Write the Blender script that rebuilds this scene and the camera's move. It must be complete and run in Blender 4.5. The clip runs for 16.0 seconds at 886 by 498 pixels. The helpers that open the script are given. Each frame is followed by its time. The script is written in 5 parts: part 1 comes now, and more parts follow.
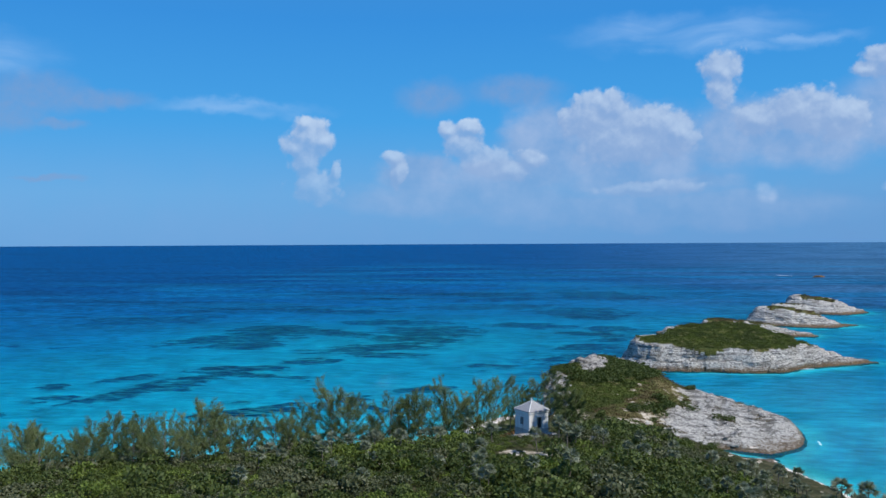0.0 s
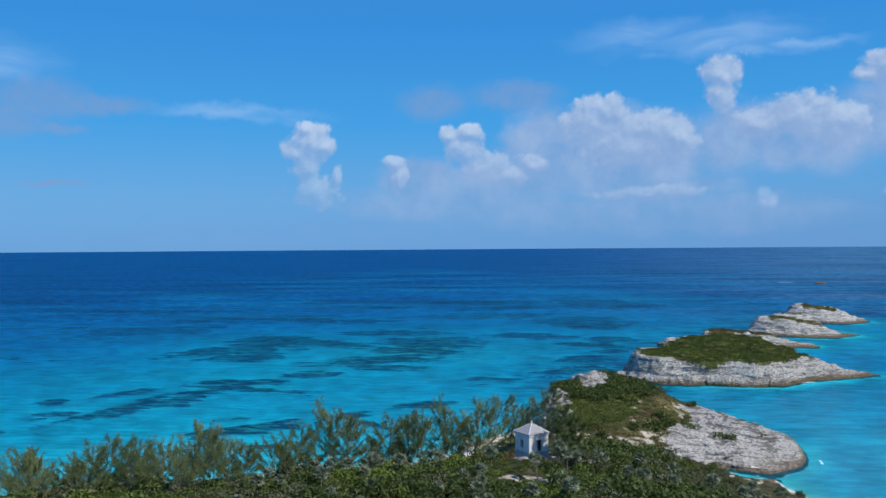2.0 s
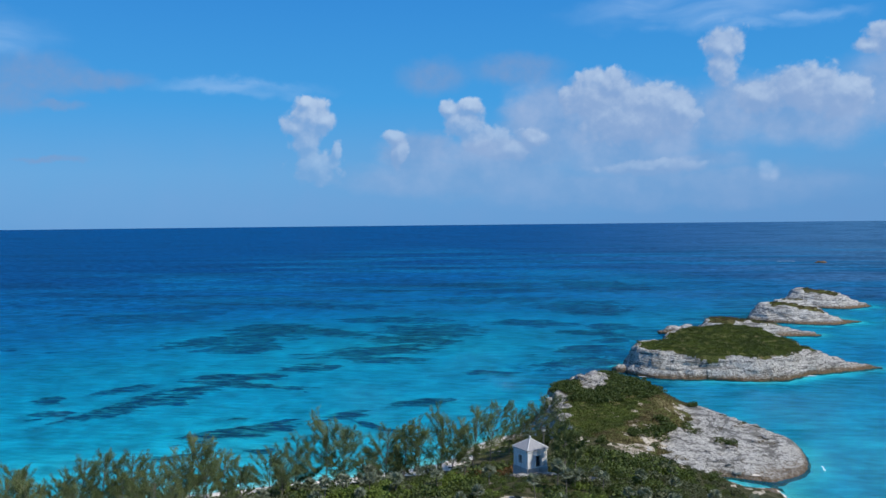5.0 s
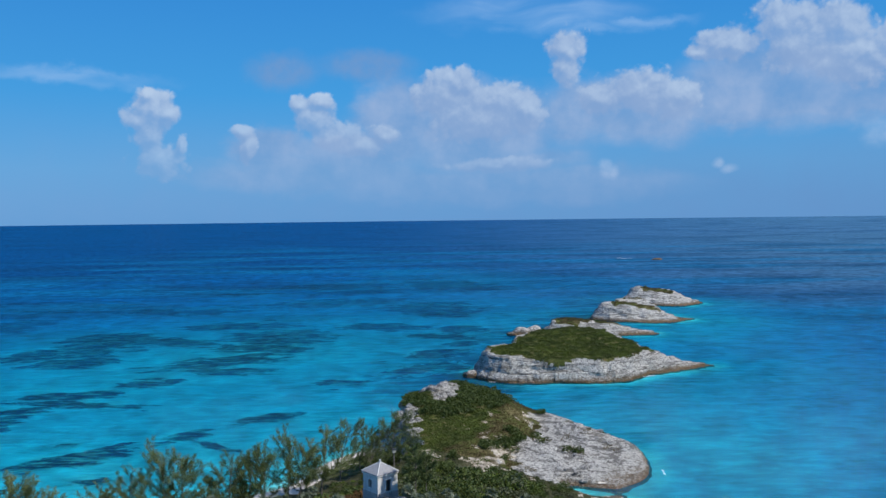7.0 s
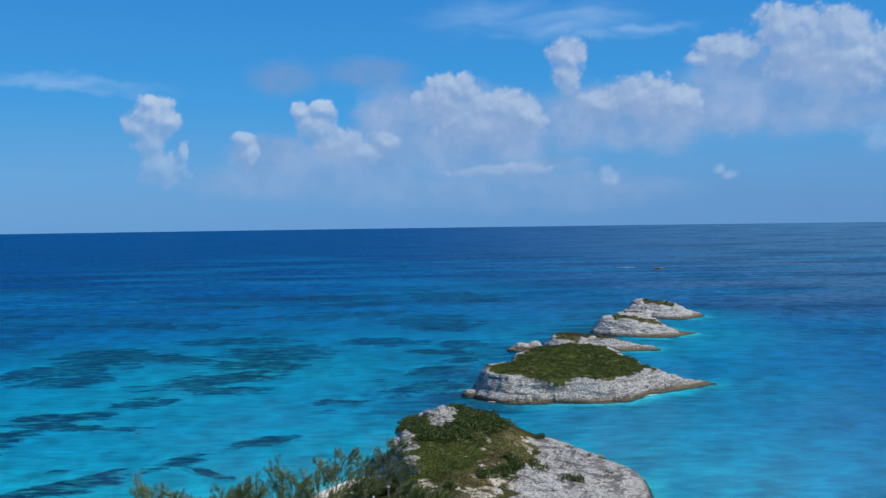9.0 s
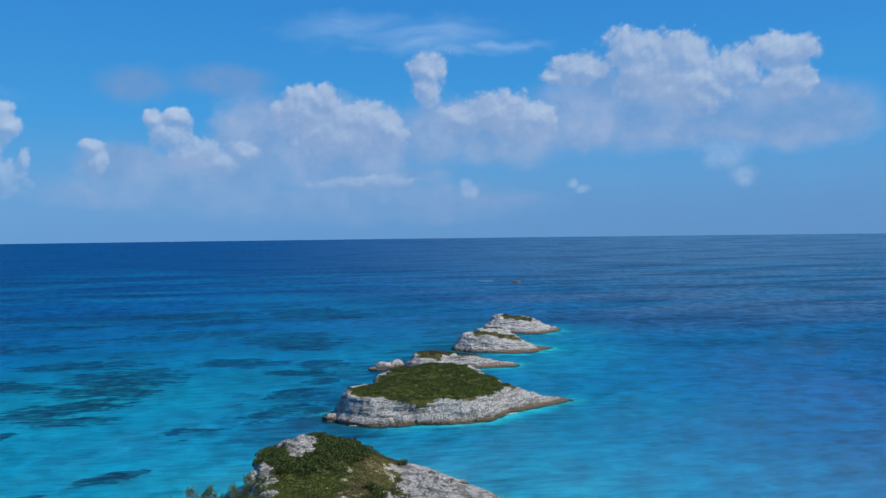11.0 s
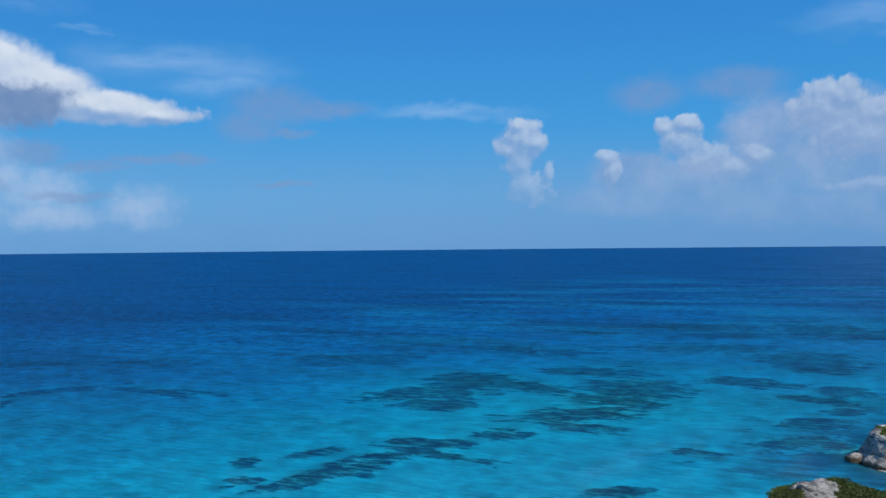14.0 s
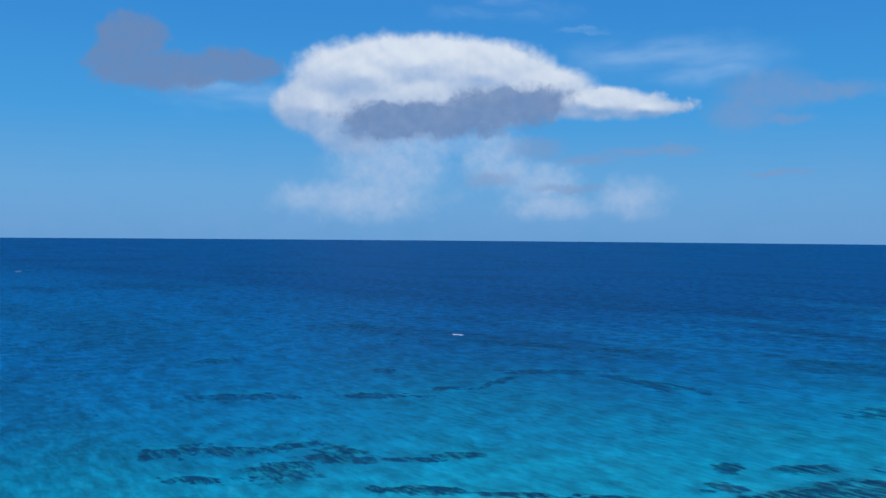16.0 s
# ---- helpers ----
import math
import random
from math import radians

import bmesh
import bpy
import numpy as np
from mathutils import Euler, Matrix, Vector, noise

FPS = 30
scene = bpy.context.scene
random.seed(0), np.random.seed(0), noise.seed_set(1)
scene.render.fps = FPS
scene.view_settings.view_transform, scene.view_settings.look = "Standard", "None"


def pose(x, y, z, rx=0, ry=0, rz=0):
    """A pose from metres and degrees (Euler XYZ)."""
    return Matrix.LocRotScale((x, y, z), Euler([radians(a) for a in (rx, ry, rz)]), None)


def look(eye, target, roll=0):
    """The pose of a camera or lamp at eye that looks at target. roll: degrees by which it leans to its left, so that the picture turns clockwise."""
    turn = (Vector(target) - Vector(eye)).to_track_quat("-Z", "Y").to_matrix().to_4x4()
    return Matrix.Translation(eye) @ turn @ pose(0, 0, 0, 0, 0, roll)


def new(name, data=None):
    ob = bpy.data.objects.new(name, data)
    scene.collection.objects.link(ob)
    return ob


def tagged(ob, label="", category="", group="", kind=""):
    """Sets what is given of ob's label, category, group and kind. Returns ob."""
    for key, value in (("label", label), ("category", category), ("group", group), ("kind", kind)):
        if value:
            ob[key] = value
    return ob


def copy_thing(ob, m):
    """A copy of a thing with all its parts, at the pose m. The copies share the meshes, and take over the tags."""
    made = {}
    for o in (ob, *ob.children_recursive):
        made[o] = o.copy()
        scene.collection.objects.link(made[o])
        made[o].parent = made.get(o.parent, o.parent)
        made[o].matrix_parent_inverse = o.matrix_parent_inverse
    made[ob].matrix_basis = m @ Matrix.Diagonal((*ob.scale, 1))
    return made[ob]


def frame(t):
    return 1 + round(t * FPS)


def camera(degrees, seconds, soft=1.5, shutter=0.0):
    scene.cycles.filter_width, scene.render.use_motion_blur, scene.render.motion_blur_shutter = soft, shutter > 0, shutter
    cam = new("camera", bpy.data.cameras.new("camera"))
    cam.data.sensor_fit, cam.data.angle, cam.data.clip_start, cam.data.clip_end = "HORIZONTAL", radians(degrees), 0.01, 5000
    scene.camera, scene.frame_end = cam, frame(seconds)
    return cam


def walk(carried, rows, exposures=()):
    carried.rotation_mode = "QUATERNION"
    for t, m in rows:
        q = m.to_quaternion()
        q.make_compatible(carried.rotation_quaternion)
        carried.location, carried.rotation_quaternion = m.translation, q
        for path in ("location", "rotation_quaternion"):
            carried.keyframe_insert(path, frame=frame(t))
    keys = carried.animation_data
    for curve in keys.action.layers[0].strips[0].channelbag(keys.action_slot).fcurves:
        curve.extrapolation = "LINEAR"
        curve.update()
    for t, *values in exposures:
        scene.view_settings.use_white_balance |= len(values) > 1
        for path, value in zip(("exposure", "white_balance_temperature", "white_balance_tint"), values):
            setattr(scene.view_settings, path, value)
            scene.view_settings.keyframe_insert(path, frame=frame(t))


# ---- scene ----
cam = camera(54.2, 16.0)
PATH = [
    (0, (-0.52, -0.91, 33.63), (-16.00, 97.88, 32.92), -0.29),
    (0.5, (-0.46, -0.72, 34.12), (-15.99, 98.06, 33.32), -0.25),
    (1, (-0.40, -0.60, 34.69), (-15.92, 98.19, 34.24), -0.26),
    (1.5, (-0.34, -0.57, 35.31), (-15.86, 98.22, 35.09), -0.39),
    (2, (-0.33, -0.50, 35.95), (-15.92, 98.28, 35.79), -0.40),
    (2.5, (-0.34, -0.25, 36.58), (-16.05, 98.51, 36.19), -0.45),
    (3, (-0.34, 0.17, 37.19), (-16.15, 98.91, 36.24), -0.43),
    (5.5, (-0.15, 3.03, 41.69), (-15.64, 101.77, 38.36), -0.69),
    (6, (-0.11, 3.94, 42.31), (-11.01, 103.29, 38.82), -0.67),
    (6.5, (-0.02, 4.96, 42.91), (-2.52, 104.86, 39.28), -0.59),
    (7, (0.12, 5.91, 43.57), (1.40, 105.84, 39.93), -0.67),
    (7.5, (0.28, 6.74, 44.31), (1.52, 106.67, 40.77), -0.67),
    (8, (0.44, 7.47, 45.05), (1.64, 107.40, 41.68), -0.69),
    (8.5, (0.70, 8.20, 45.77), (1.88, 108.15, 42.61), -0.68),
    (9, (1.00, 8.91, 46.45), (2.15, 108.86, 43.57), -0.80),
    (9.5, (1.14, 9.59, 47.05), (3.90, 109.52, 44.49), -0.70),
    (10, (1.16, 10.27, 47.54), (9.10, 109.93, 45.32), -0.68),
    (10.2, (1.16, 10.53, 47.65), (11.53, 109.97, 45.61), -0.64),
    (10.6, (1.19, 11.02, 48.17), (16.08, 109.89, 46.31), -0.67),
    (11, (1.22, 11.51, 48.70), (18.28, 110.03, 47.00), -0.69),
    (11.4, (1.26, 12.00, 49.22), (17.74, 110.63, 47.70), -0.72),
    (11.8, (1.29, 12.50, 49.75), (14.00, 111.68, 48.40), -0.74),
    (12.1, (1.32, 12.86, 50.14), (8.83, 112.57, 48.92), -0.76),
    (12.3, (1.33, 13.11, 50.40), (4.13, 113.06, 49.27), -0.77),
    (12.5, (1.32, 13.41, 50.50), (-1.11, 113.37, 49.45), -0.88),
    (13, (1.21, 14.25, 50.82), (-14.25, 113.05, 50.12), -0.86),
    (13.5, (1.02, 15.14, 51.20), (-26.31, 111.33, 50.68), -0.74),
    (14, (0.77, 15.95, 51.64), (-38.19, 108.05, 51.19), -0.53),
    (14.5, (0.47, 16.61, 52.10), (-50.53, 102.62, 51.57), -0.28),
    (15, (0.01, 17.04, 52.50), (-62.27, 95.27, 51.76), 0.00),
    (15.5, (-0.37, 17.54, 52.86), (-72.71, 86.59, 51.79), 0.20),
    (16, (-0.76, 18.14, 53.15), (-82.02, 76.41, 51.62), 0.47),
]
walk(cam, [(t, look(eye, target, roll)) for t, eye, target, roll in PATH],
     ((0, 0.10), (3, 0.05), (6.5, 0.0), (12.5, -0.05), (16, -0.05)))

# ---------------------------------------------------------------- light and sky
SUN_AZ, SUN_EL = radians(112), radians(50)  # azimuth from +y towards +x
sun = new("sun", bpy.data.lights.new("sun", "SUN"))
sun.data.energy, sun.data.angle, sun.data.color = 4.1, radians(0.55), (1.0, 0.955, 0.88)
sun.matrix_basis = look((0, 0, 300), (-math.sin(SUN_AZ) * math.cos(SUN_EL), -math.cos(SUN_AZ) * math.cos(SUN_EL), 300 - math.sin(SUN_EL)))

world = bpy.data.worlds.new("world")
scene.world = world
world.use_nodes = True


class Nodes:
    """A short way to write a node tree."""

    def __init__(self, tree):
        self.tree = tree
        tree.nodes.clear()

    def add(self, kind, *ins, out=0, **props):
        n = self.tree.nodes.new(kind)
        for k, v in props.items():
            if k == "operation":
                n.operation = v
            elif k == "data_type":
                n.data_type = v
            elif k == "blend_type":
                n.blend_type = v
            elif k == "sky_type":
                n.sky_type = v
            elif k == "interpolation_type":
                n.interpolation_type = v
            elif k == "noise_dimensions":
                n.noise_dimensions = v
            elif k == "feature":
                n.feature = v
            elif k == "attribute_name":
                n.attribute_name = v
        for i, v in enumerate(ins):
            self.put(n.inputs[i], v)
        return n

    def put(self, socket, v):
        if v is None:
            return
        if isinstance(v, bpy.types.NodeSocket):
            self.tree.links.new(v, socket)
        elif isinstance(v, bpy.types.Node):
            self.tree.links.new(v.outputs[0], socket)
        elif isinstance(v, tuple) and len(v) == 3 and socket.type == "RGBA":
            socket.default_value = (*v, 1)
        else:
            socket.default_value = v

    def math(self, op, a, b=None, c=None):
        return self.add("ShaderNodeMath", a, b, c, operation=op).outputs[0]

    def vec(self, op, a, b=None, c=None):
        n = self.add("ShaderNodeVectorMath", a, b, c, operation=op)
        return n.outputs["Value"] if op in ("LENGTH", "DOT_PRODUCT") else n.outputs[0]

    def smooth(self, v, lo, hi, to_lo=0.0, to_hi=1.0):
        n = self.add("ShaderNodeMapRange", v, lo, hi, to_lo, to_hi, interpolation_type="SMOOTHSTEP")
        return n.outputs[0]

    def noise(self, vector, scale, detail=3.0, rough=0.55, color=False):
        n = self.add("ShaderNodeTexNoise")
        self.put(n.inputs["Vector"], vector)
        n.inputs["Scale"].default_value, n.inputs["Detail"].default_value, n.inputs["Roughness"].default_value = scale, detail, rough
        return n.outputs["Color" if color else "Fac"]

    def mix(self, fac, a, b, blend="MIX"):
        n = self.add("ShaderNodeMix", data_type="RGBA", blend_type=blend)
        self.put(n.inputs[0], fac), self.put(n.inputs[6], a), self.put(n.inputs[7], b)
        return n.outputs[2]


# Clouds far off: each blob is (azimuth, elevation, half width, half height) in degrees.
HEAPS_TOWER = [(-17.6, 6.9, 1.49, 1.24), (-18.6, 6.3, 1.00, 0.69), (-16.8, 6.7, 0.81, 0.83), (-17.9, 7.8, 0.47, 0.48), (-17.9, 5.3, 1.01, 1.18), (-17.2, 3.7, 1.70, 1.19), (-16.0, 4.6, 0.44, 0.78)]
HEAPS_PUFF = [(-12.2, 5.8, 0.78, 0.54), (-11.8, 4.8, 0.50, 1.15)]
HEAPS_LEANING = [(-8.5, 7.4, 0.73, 0.64), (-7.1, 7.4, 0.88, 0.72), (-7.6, 6.4, 1.46, 0.94), (-6.2, 5.4, 1.84, 1.02), (-4.5, 4.7, 1.85, 0.81)]
HEAPS_SCRAP = [(-2.9, 5.5, 1.04, 0.59)]
HEAPS_HEAP = [(1.8, 8.8, 1.78, 1.00), (0.5, 8.1, 1.86, 1.23), (4.6, 7.6, 2.43, 1.44), (6.2, 6.9, 1.47, 1.59), (2.9, 6.6, 3.33, 1.81)]
HEAPS_SHELF = [(4.4, 3.4, 3.51, 0.52)]
HEAPS_TURRET = [(9.0, 10.8, 1.30, 1.19), (8.9, 9.5, 0.94, 1.27)]
HEAPS_BANK = [(19.0, 10.6, 1.98, 1.28), (17.2, 10.1, 1.02, 0.55), (22.0, 11.4, 1.78, 1.57), (23.4, 10.4, 2.78, 2.08), (25.4, 11.0, 1.81, 1.53), (26.0, 9.2, 2.38, 1.81)]
HEAPS_BROW = [(13.7, 7.9, 2.10, 1.34), (15.8, 7.4, 1.89, 1.26), (11.0, 7.5, 1.79, 1.25)]
HEAPS_FAR = [(31.0, 11.0, 2.69, 1.03), (28.8, 10.1, 1.41, 1.19), (31.6, 9.2, 1.49, 1.30)]
HEAPS_ANVIL = [(-56.1, 11.3, 6.32, 1.84), (-59.8, 10.4, 4.46, 1.99), (-52.0, 10.6, 4.81, 1.99), (-48.7, 9.6, 3.84, 1.57), (-62.7, 8.3, 2.94, 1.86), (-60.5, 7.5, 2.78, 2.38), (-56.1, 8.8, 5.59, 2.52), (-51.6, 8.9, 4.07, 1.80)]
HEAPS_TONGUE = [(-44.3, 8.6, 4.62, 1.07), (-41.1, 8.4, 2.79, 0.60)]
HEAPS = HEAPS_TOWER + HEAPS_PUFF + HEAPS_LEANING + HEAPS_SCRAP + HEAPS_HEAP + HEAPS_SHELF + HEAPS_TURRET + HEAPS_BANK + HEAPS_BROW + HEAPS_FAR + HEAPS_ANVIL + HEAPS_TONGUE
FAINT_FOOT = [(-57.9, 4.4, 3.35, 2.21), (-59.8, 2.4, 4.46, 1.26), (-63.4, 2.4, 1.61, 0.81), (-51.2, 5.6, 2.08, 1.40), (-50.3, 4.3, 2.44, 1.25)]
FAINT_KNOT = [(-47.8, 3.6, 2.27, 1.25), (-47.3, 2.0, 2.78, 0.89), (-42.0, 2.6, 1.98, 1.16), (-56.8, 5.9, 3.36, 1.47)]
FAINT_SMALL = [(11.3, 3.3, 0.42, 0.40), (11.8, 2.8, 0.40, 0.36), (18.3, 3.3, 0.36, 0.26), (19.0, 2.9, 0.48, 0.26)]
FAINT_TAIL = [(29.1, 3.5, 0.80, 0.62), (27.9, 4.8, 1.20, 0.80), (11.4, 2.9, 0.50, 0.40)]
FAINT = FAINT_FOOT + FAINT_KNOT + FAINT_SMALL + FAINT_TAIL
GREY_BODY = [(2.9, 5.9, 5.90, 2.91), (-2.3, 6.9, 2.60, 2.17), (9.5, 6.8, 2.52, 2.36), (13.5, 6.7, 5.18, 2.12)]
GREY_UNDER = [(4.4, 3.7, 5.51, 0.88), (-4.5, 4.5, 4.45, 1.32), (-10.4, 4.6, 2.89, 1.44)]
GREY_MASS = [(21.6, 7.9, 6.48, 2.42), (19.3, 6.5, 4.54, 1.04), (25.7, 7.1, 4.12, 1.77)]
GREY_RIGHT = [(27.9, 7.3, 6.69, 1.85), (32.2, 7.0, 4.59, 1.96)]
GREY_LOW = [(-7.5, 2.9, 8.14, 1.25), (5.1, 2.0, 11.52, 1.26)]
GREY = GREY_BODY + GREY_UNDER + GREY_MASS + GREY_RIGHT + GREY_LOW
MURK_SCRAP = [(-9.6, 9.5, 2.17, 1.06), (-4.1, 9.9, 2.96, 0.99)]
MURK_LEFT = [(-33.9, 9.0, 2.89, 1.22), (-35.5, 7.7, 1.98, 0.97), (-30.7, 8.9, 2.90, 0.60), (-32.9, 7.3, 1.60, 0.34)]
MURK_RAGS = [(-48.4, 5.8, 1.84, 0.81), (-44.9, 5.0, 2.16, 0.36), (-42.1, 5.5, 1.98, 0.29), (-39.6, 5.6, 1.87, 0.39)]
MURK_SLIPS = [(-51.2, 3.7, 1.71, 0.52), (-46.2, 3.2, 2.40, 0.29), (-33.2, 4.0, 1.92, 0.21), (-70.9, 9.4, 1.38, 0.69)]
MURK = MURK_SCRAP + MURK_LEFT + MURK_RAGS + MURK_SLIPS
DARK_SHADOW = [(-57.9, 7.4, 3.05, 1.17), (-54.2, 7.6, 3.72, 1.17), (-50.3, 8.5, 3.69, 1.23), (-47.9, 8.7, 1.76, 0.97)]
DARK_DRIFT = [(-74.1, 12.1, 1.87, 1.26), (-74.6, 10.4, 1.86, 1.21), (-71.6, 10.2, 3.28, 1.03), (-68.1, 10.6, 2.84, 1.04)]
DARK = DARK_SHADOW + DARK_DRIFT
CIRRUS_STREAKS = [(-21.8, 8.8, 5.58, 0.53), (7.0, 13.1, 7.18, 1.17), (12.1, 12.0, 4.55, 0.41), (27.2, 10.8, 2.04, 0.70)]
CIRRUS_VEILS = [(-67.4, 8.7, 5.04, 0.99), (-45.4, 13.1, 1.66, 0.24), (-39.3, 11.3, 6.38, 1.51), (-50.2, 14.4, 4.41, 0.76)]
CIRRUS = CIRRUS_STREAKS + CIRRUS_VEILS


nt = Nodes(world.node_tree)
sky = nt.add("ShaderNodeTexSky", sky_type="NISHITA")
sky.sun_disc, sky.sun_elevation, sky.sun_rotation = False, SUN_EL, SUN_AZ
sky.altitude, sky.air_density, sky.dust_density, sky.ozone_density = 0, 1.0, 0.6, 3.0
way = nt.vec("NORMALIZE", nt.add("ShaderNodeTexCoord").outputs["Generated"])
axes = nt.add("ShaderNodeSeparateXYZ", way)
az = nt.math("DEGREES", nt.math("ARCTAN2", axes.outputs[0], axes.outputs[1]))
el = nt.math("DEGREES", nt.math("ARCSINE", axes.outputs[2]))
spot = nt.add("ShaderNodeCombineXYZ", az, el, 0.0).outputs[0]


def warped(big, small, stretch=1.0, spot=spot):
    """The place in the sky, pushed about by coarse and fine billows."""
    p = nt.vec("MULTIPLY", spot, (1.0 / stretch, 1.0, 1.0))
    a = nt.vec("SUBTRACT", nt.noise(p, 0.42, 2.0, 0.5, True), (0.5, 0.5, 0.5))
    b = nt.vec("SUBTRACT", nt.noise(p, 1.0, 6.0, 0.56, True), (0.5, 0.5, 0.5))
    push = nt.vec("ADD", nt.vec("MULTIPLY", a, (big * stretch, big, 0)), nt.vec("MULTIPLY", b, (small * stretch, small, 0)))
    return nt.vec("ADD", spot, push)


def field(blobs, where):
    """1 in the middle of each blob, 0 at its rim, falling on outside."""
    total = None
    for a, e, ra, re in blobs:
        q = nt.vec("MULTIPLY_ADD", where, (1 / ra, 1 / re, 0), (-a / ra, -e / re, 0))
        r = nt.vec("LENGTH", q)
        total = r if total is None else nt.math("SMOOTH_MIN", total, r, 0.35)
    return nt.math("SUBTRACT", 1.0, total)


# blue of the air between the clouds, paler towards the sea
tone = nt.add("ShaderNodeValToRGB", nt.math("DIVIDE", el, 40.0))
stops = ((0.0, (0.95, 3.30, 6.80)), (0.08, (0.92, 3.65, 7.30)), (0.20, (0.40, 3.25, 7.50)), (0.36, (0.26, 2.55, 6.90)), (0.8, (0.75, 1.95, 4.60)))
while len(tone.color_ramp.elements) < len(stops):
    tone.color_ramp.elements.new(0.5)
for e, (at, rgb) in zip(tone.color_ramp.elements, stops):
    e.position, e.color = at, (*rgb, 1)
air = nt.mix(0.92, sky.outputs[0], tone.outputs[0])

fine = nt.noise(spot, 1.1, 6.0, 0.6)
soft = nt.noise(spot, 0.35, 4.0, 0.55)
near_w = warped(0.6, 0.9)


def billows(blobs, at, ragged):
    """Blobs with cauliflower edges."""
    puffs = nt.math("SUBTRACT", nt.noise(at, 1.3, 6.0, 0.58), 0.5)
    bent = nt.vec("ADD", at, nt.vec("MULTIPLY", nt.noise(at, 0.9, 4.0, 0.55, True), (1.0, 0.8, 0)))
    knobs = None
    for scale, size in ((0.75, 0.50), (1.7, 0.32), (3.6, 0.16)):
        cell = nt.add("ShaderNodeTexVoronoi", feature="SMOOTH_F1")
        nt.put(cell.inputs["Vector"], bent)
        cell.inputs["Scale"].default_value, cell.inputs["Smoothness"].default_value = scale, 0.35
        bump = nt.math("MULTIPLY", nt.math("SUBTRACT", 0.48, cell.outputs["Distance"]), size)
        knobs = bump if knobs is None else nt.math("ADD", knobs, bump)
    knobs = nt.math("MULTIPLY_ADD", puffs, 0.55, knobs)
    return nt.math("MULTIPLY_ADD", knobs, ragged, field(blobs, warped(0.9, 0.35, 1.0, at)))


soft_w = warped(1.6, 1.2, 1.5)
K = 9.0


def lay(base, cover, colour):
    return nt.mix(cover, base, colour)


# haze low over the sea, thickest towards the sun's side
side = nt.smooth(az, -60.0, 40.0)
haze = nt.math("MULTIPLY", nt.smooth(el, 8.0, 0.0), nt.math("MULTIPLY_ADD", side, 0.50, nt.math("MULTIPLY", soft, 0.55)))
air = lay(air, haze, nt.mix(side, (0.22 * K, 0.44 * K, 0.80 * K), (0.14 * K, 0.32 * K, 0.64 * K)))
# high thin streaks
streak = nt.noise(nt.vec("MULTIPLY", nt.vec("ADD", spot, nt.vec("MULTIPLY", nt.noise(spot, 0.12, 2.0, 0.5, True), (5, 4, 0))), (0.16, 1.0, 1.0)), 0.6, 4.0, 0.5)
cirrus = nt.math("MULTIPLY", nt.smooth(field(CIRRUS, soft_w), -0.35, 0.8), nt.smooth(streak, 0.25, 0.75))
air = lay(air, nt.math("MULTIPLY", cirrus, 0.6), (0.40 * K, 0.62 * K, 0.95 * K))
# soft lavender bodies
grey = nt.math("MULTIPLY", nt.smooth(field(GREY, soft_w), -0.30, 0.40), nt.math("MULTIPLY_ADD", soft, 0.6, 0.48))
air = lay(air, nt.math("MULTIPLY", grey, nt.smooth(el, 0.5, 6.0, 0.35, 1.0)), nt.mix(nt.smooth(soft, 0.25, 0.75), (0.22 * K, 0.38 * K, 0.68 * K), (0.36 * K, 0.50 * K, 0.77 * K)))
# faint white clouds low down
faint = nt.math("MULTIPLY", nt.smooth(billows(FAINT, spot, 0.8), -0.60, 0.80), nt.math("MULTIPLY_ADD", fine, 0.70, nt.smooth(az, -38.0, -44.0, 0.0, 0.16)))
air = lay(air, faint, (0.52 * K, 0.66 * K, 0.90 * K))
# heaped clouds, white where the sun meets them, lavender below
calm = nt.smooth(az, -37.0, -42.0, 0.95, 0.24)
heap = billows(HEAPS, spot, calm)
facing = nt.math("SUBTRACT", heap, billows(HEAPS, nt.vec("ADD", spot, (0.22, 0.42, 0)), calm))
cover = nt.math("MULTIPLY", nt.smooth(heap, -0.20, 0.22), nt.math("MULTIPLY_ADD", nt.smooth(facing, -0.5, 0.3), 0.22, 0.74))
billow = nt.noise(nt.vec("ADD", spot, (3.0, 8.0, 0)), 0.30, 4.0, 0.5)
big_heap = nt.smooth(az, -38.0, -42.0)
right_bank = nt.smooth(az, -12.0, 2.0)
lift = nt.math("ADD", nt.math("MULTIPLY_ADD", facing, 0.70, nt.math("MULTIPLY_ADD", billow, 0.55, 0.22)), nt.math("MULTIPLY", nt.math("MULTIPLY", big_heap, nt.smooth(el, 7.0, 12.0, 0.0, 1.0)), 0.30))
lift = nt.math("MULTIPLY_ADD", right_bank, -0.13, lift)
lift = nt.math("MULTIPLY_ADD", nt.smooth(el, 2.0, 10.0), 0.15, lift)
white = nt.mix(nt.smooth(lift, 0.15, 1.35), (0.27 * K, 0.42 * K, 0.71 * K), nt.mix(big_heap, (0.53 * K, 0.68 * K, 0.90 * K), (0.84 * K, 0.92 * K, 1.03 * K)))
fade = nt.smooth(el, 1.5, 8.5, 0.35, 1.0)
air = lay(air, nt.math("MULTIPLY", cover, fade), white)
# thin murky scraps
murk = nt.math("MULTIPLY", nt.smooth(field(MURK, near_w), -0.40, 0.6), nt.math("MULTIPLY_ADD", fine, 0.7, 0.15))
air = lay(air, murk, (0.23 * K, 0.36 * K, 0.63 * K))
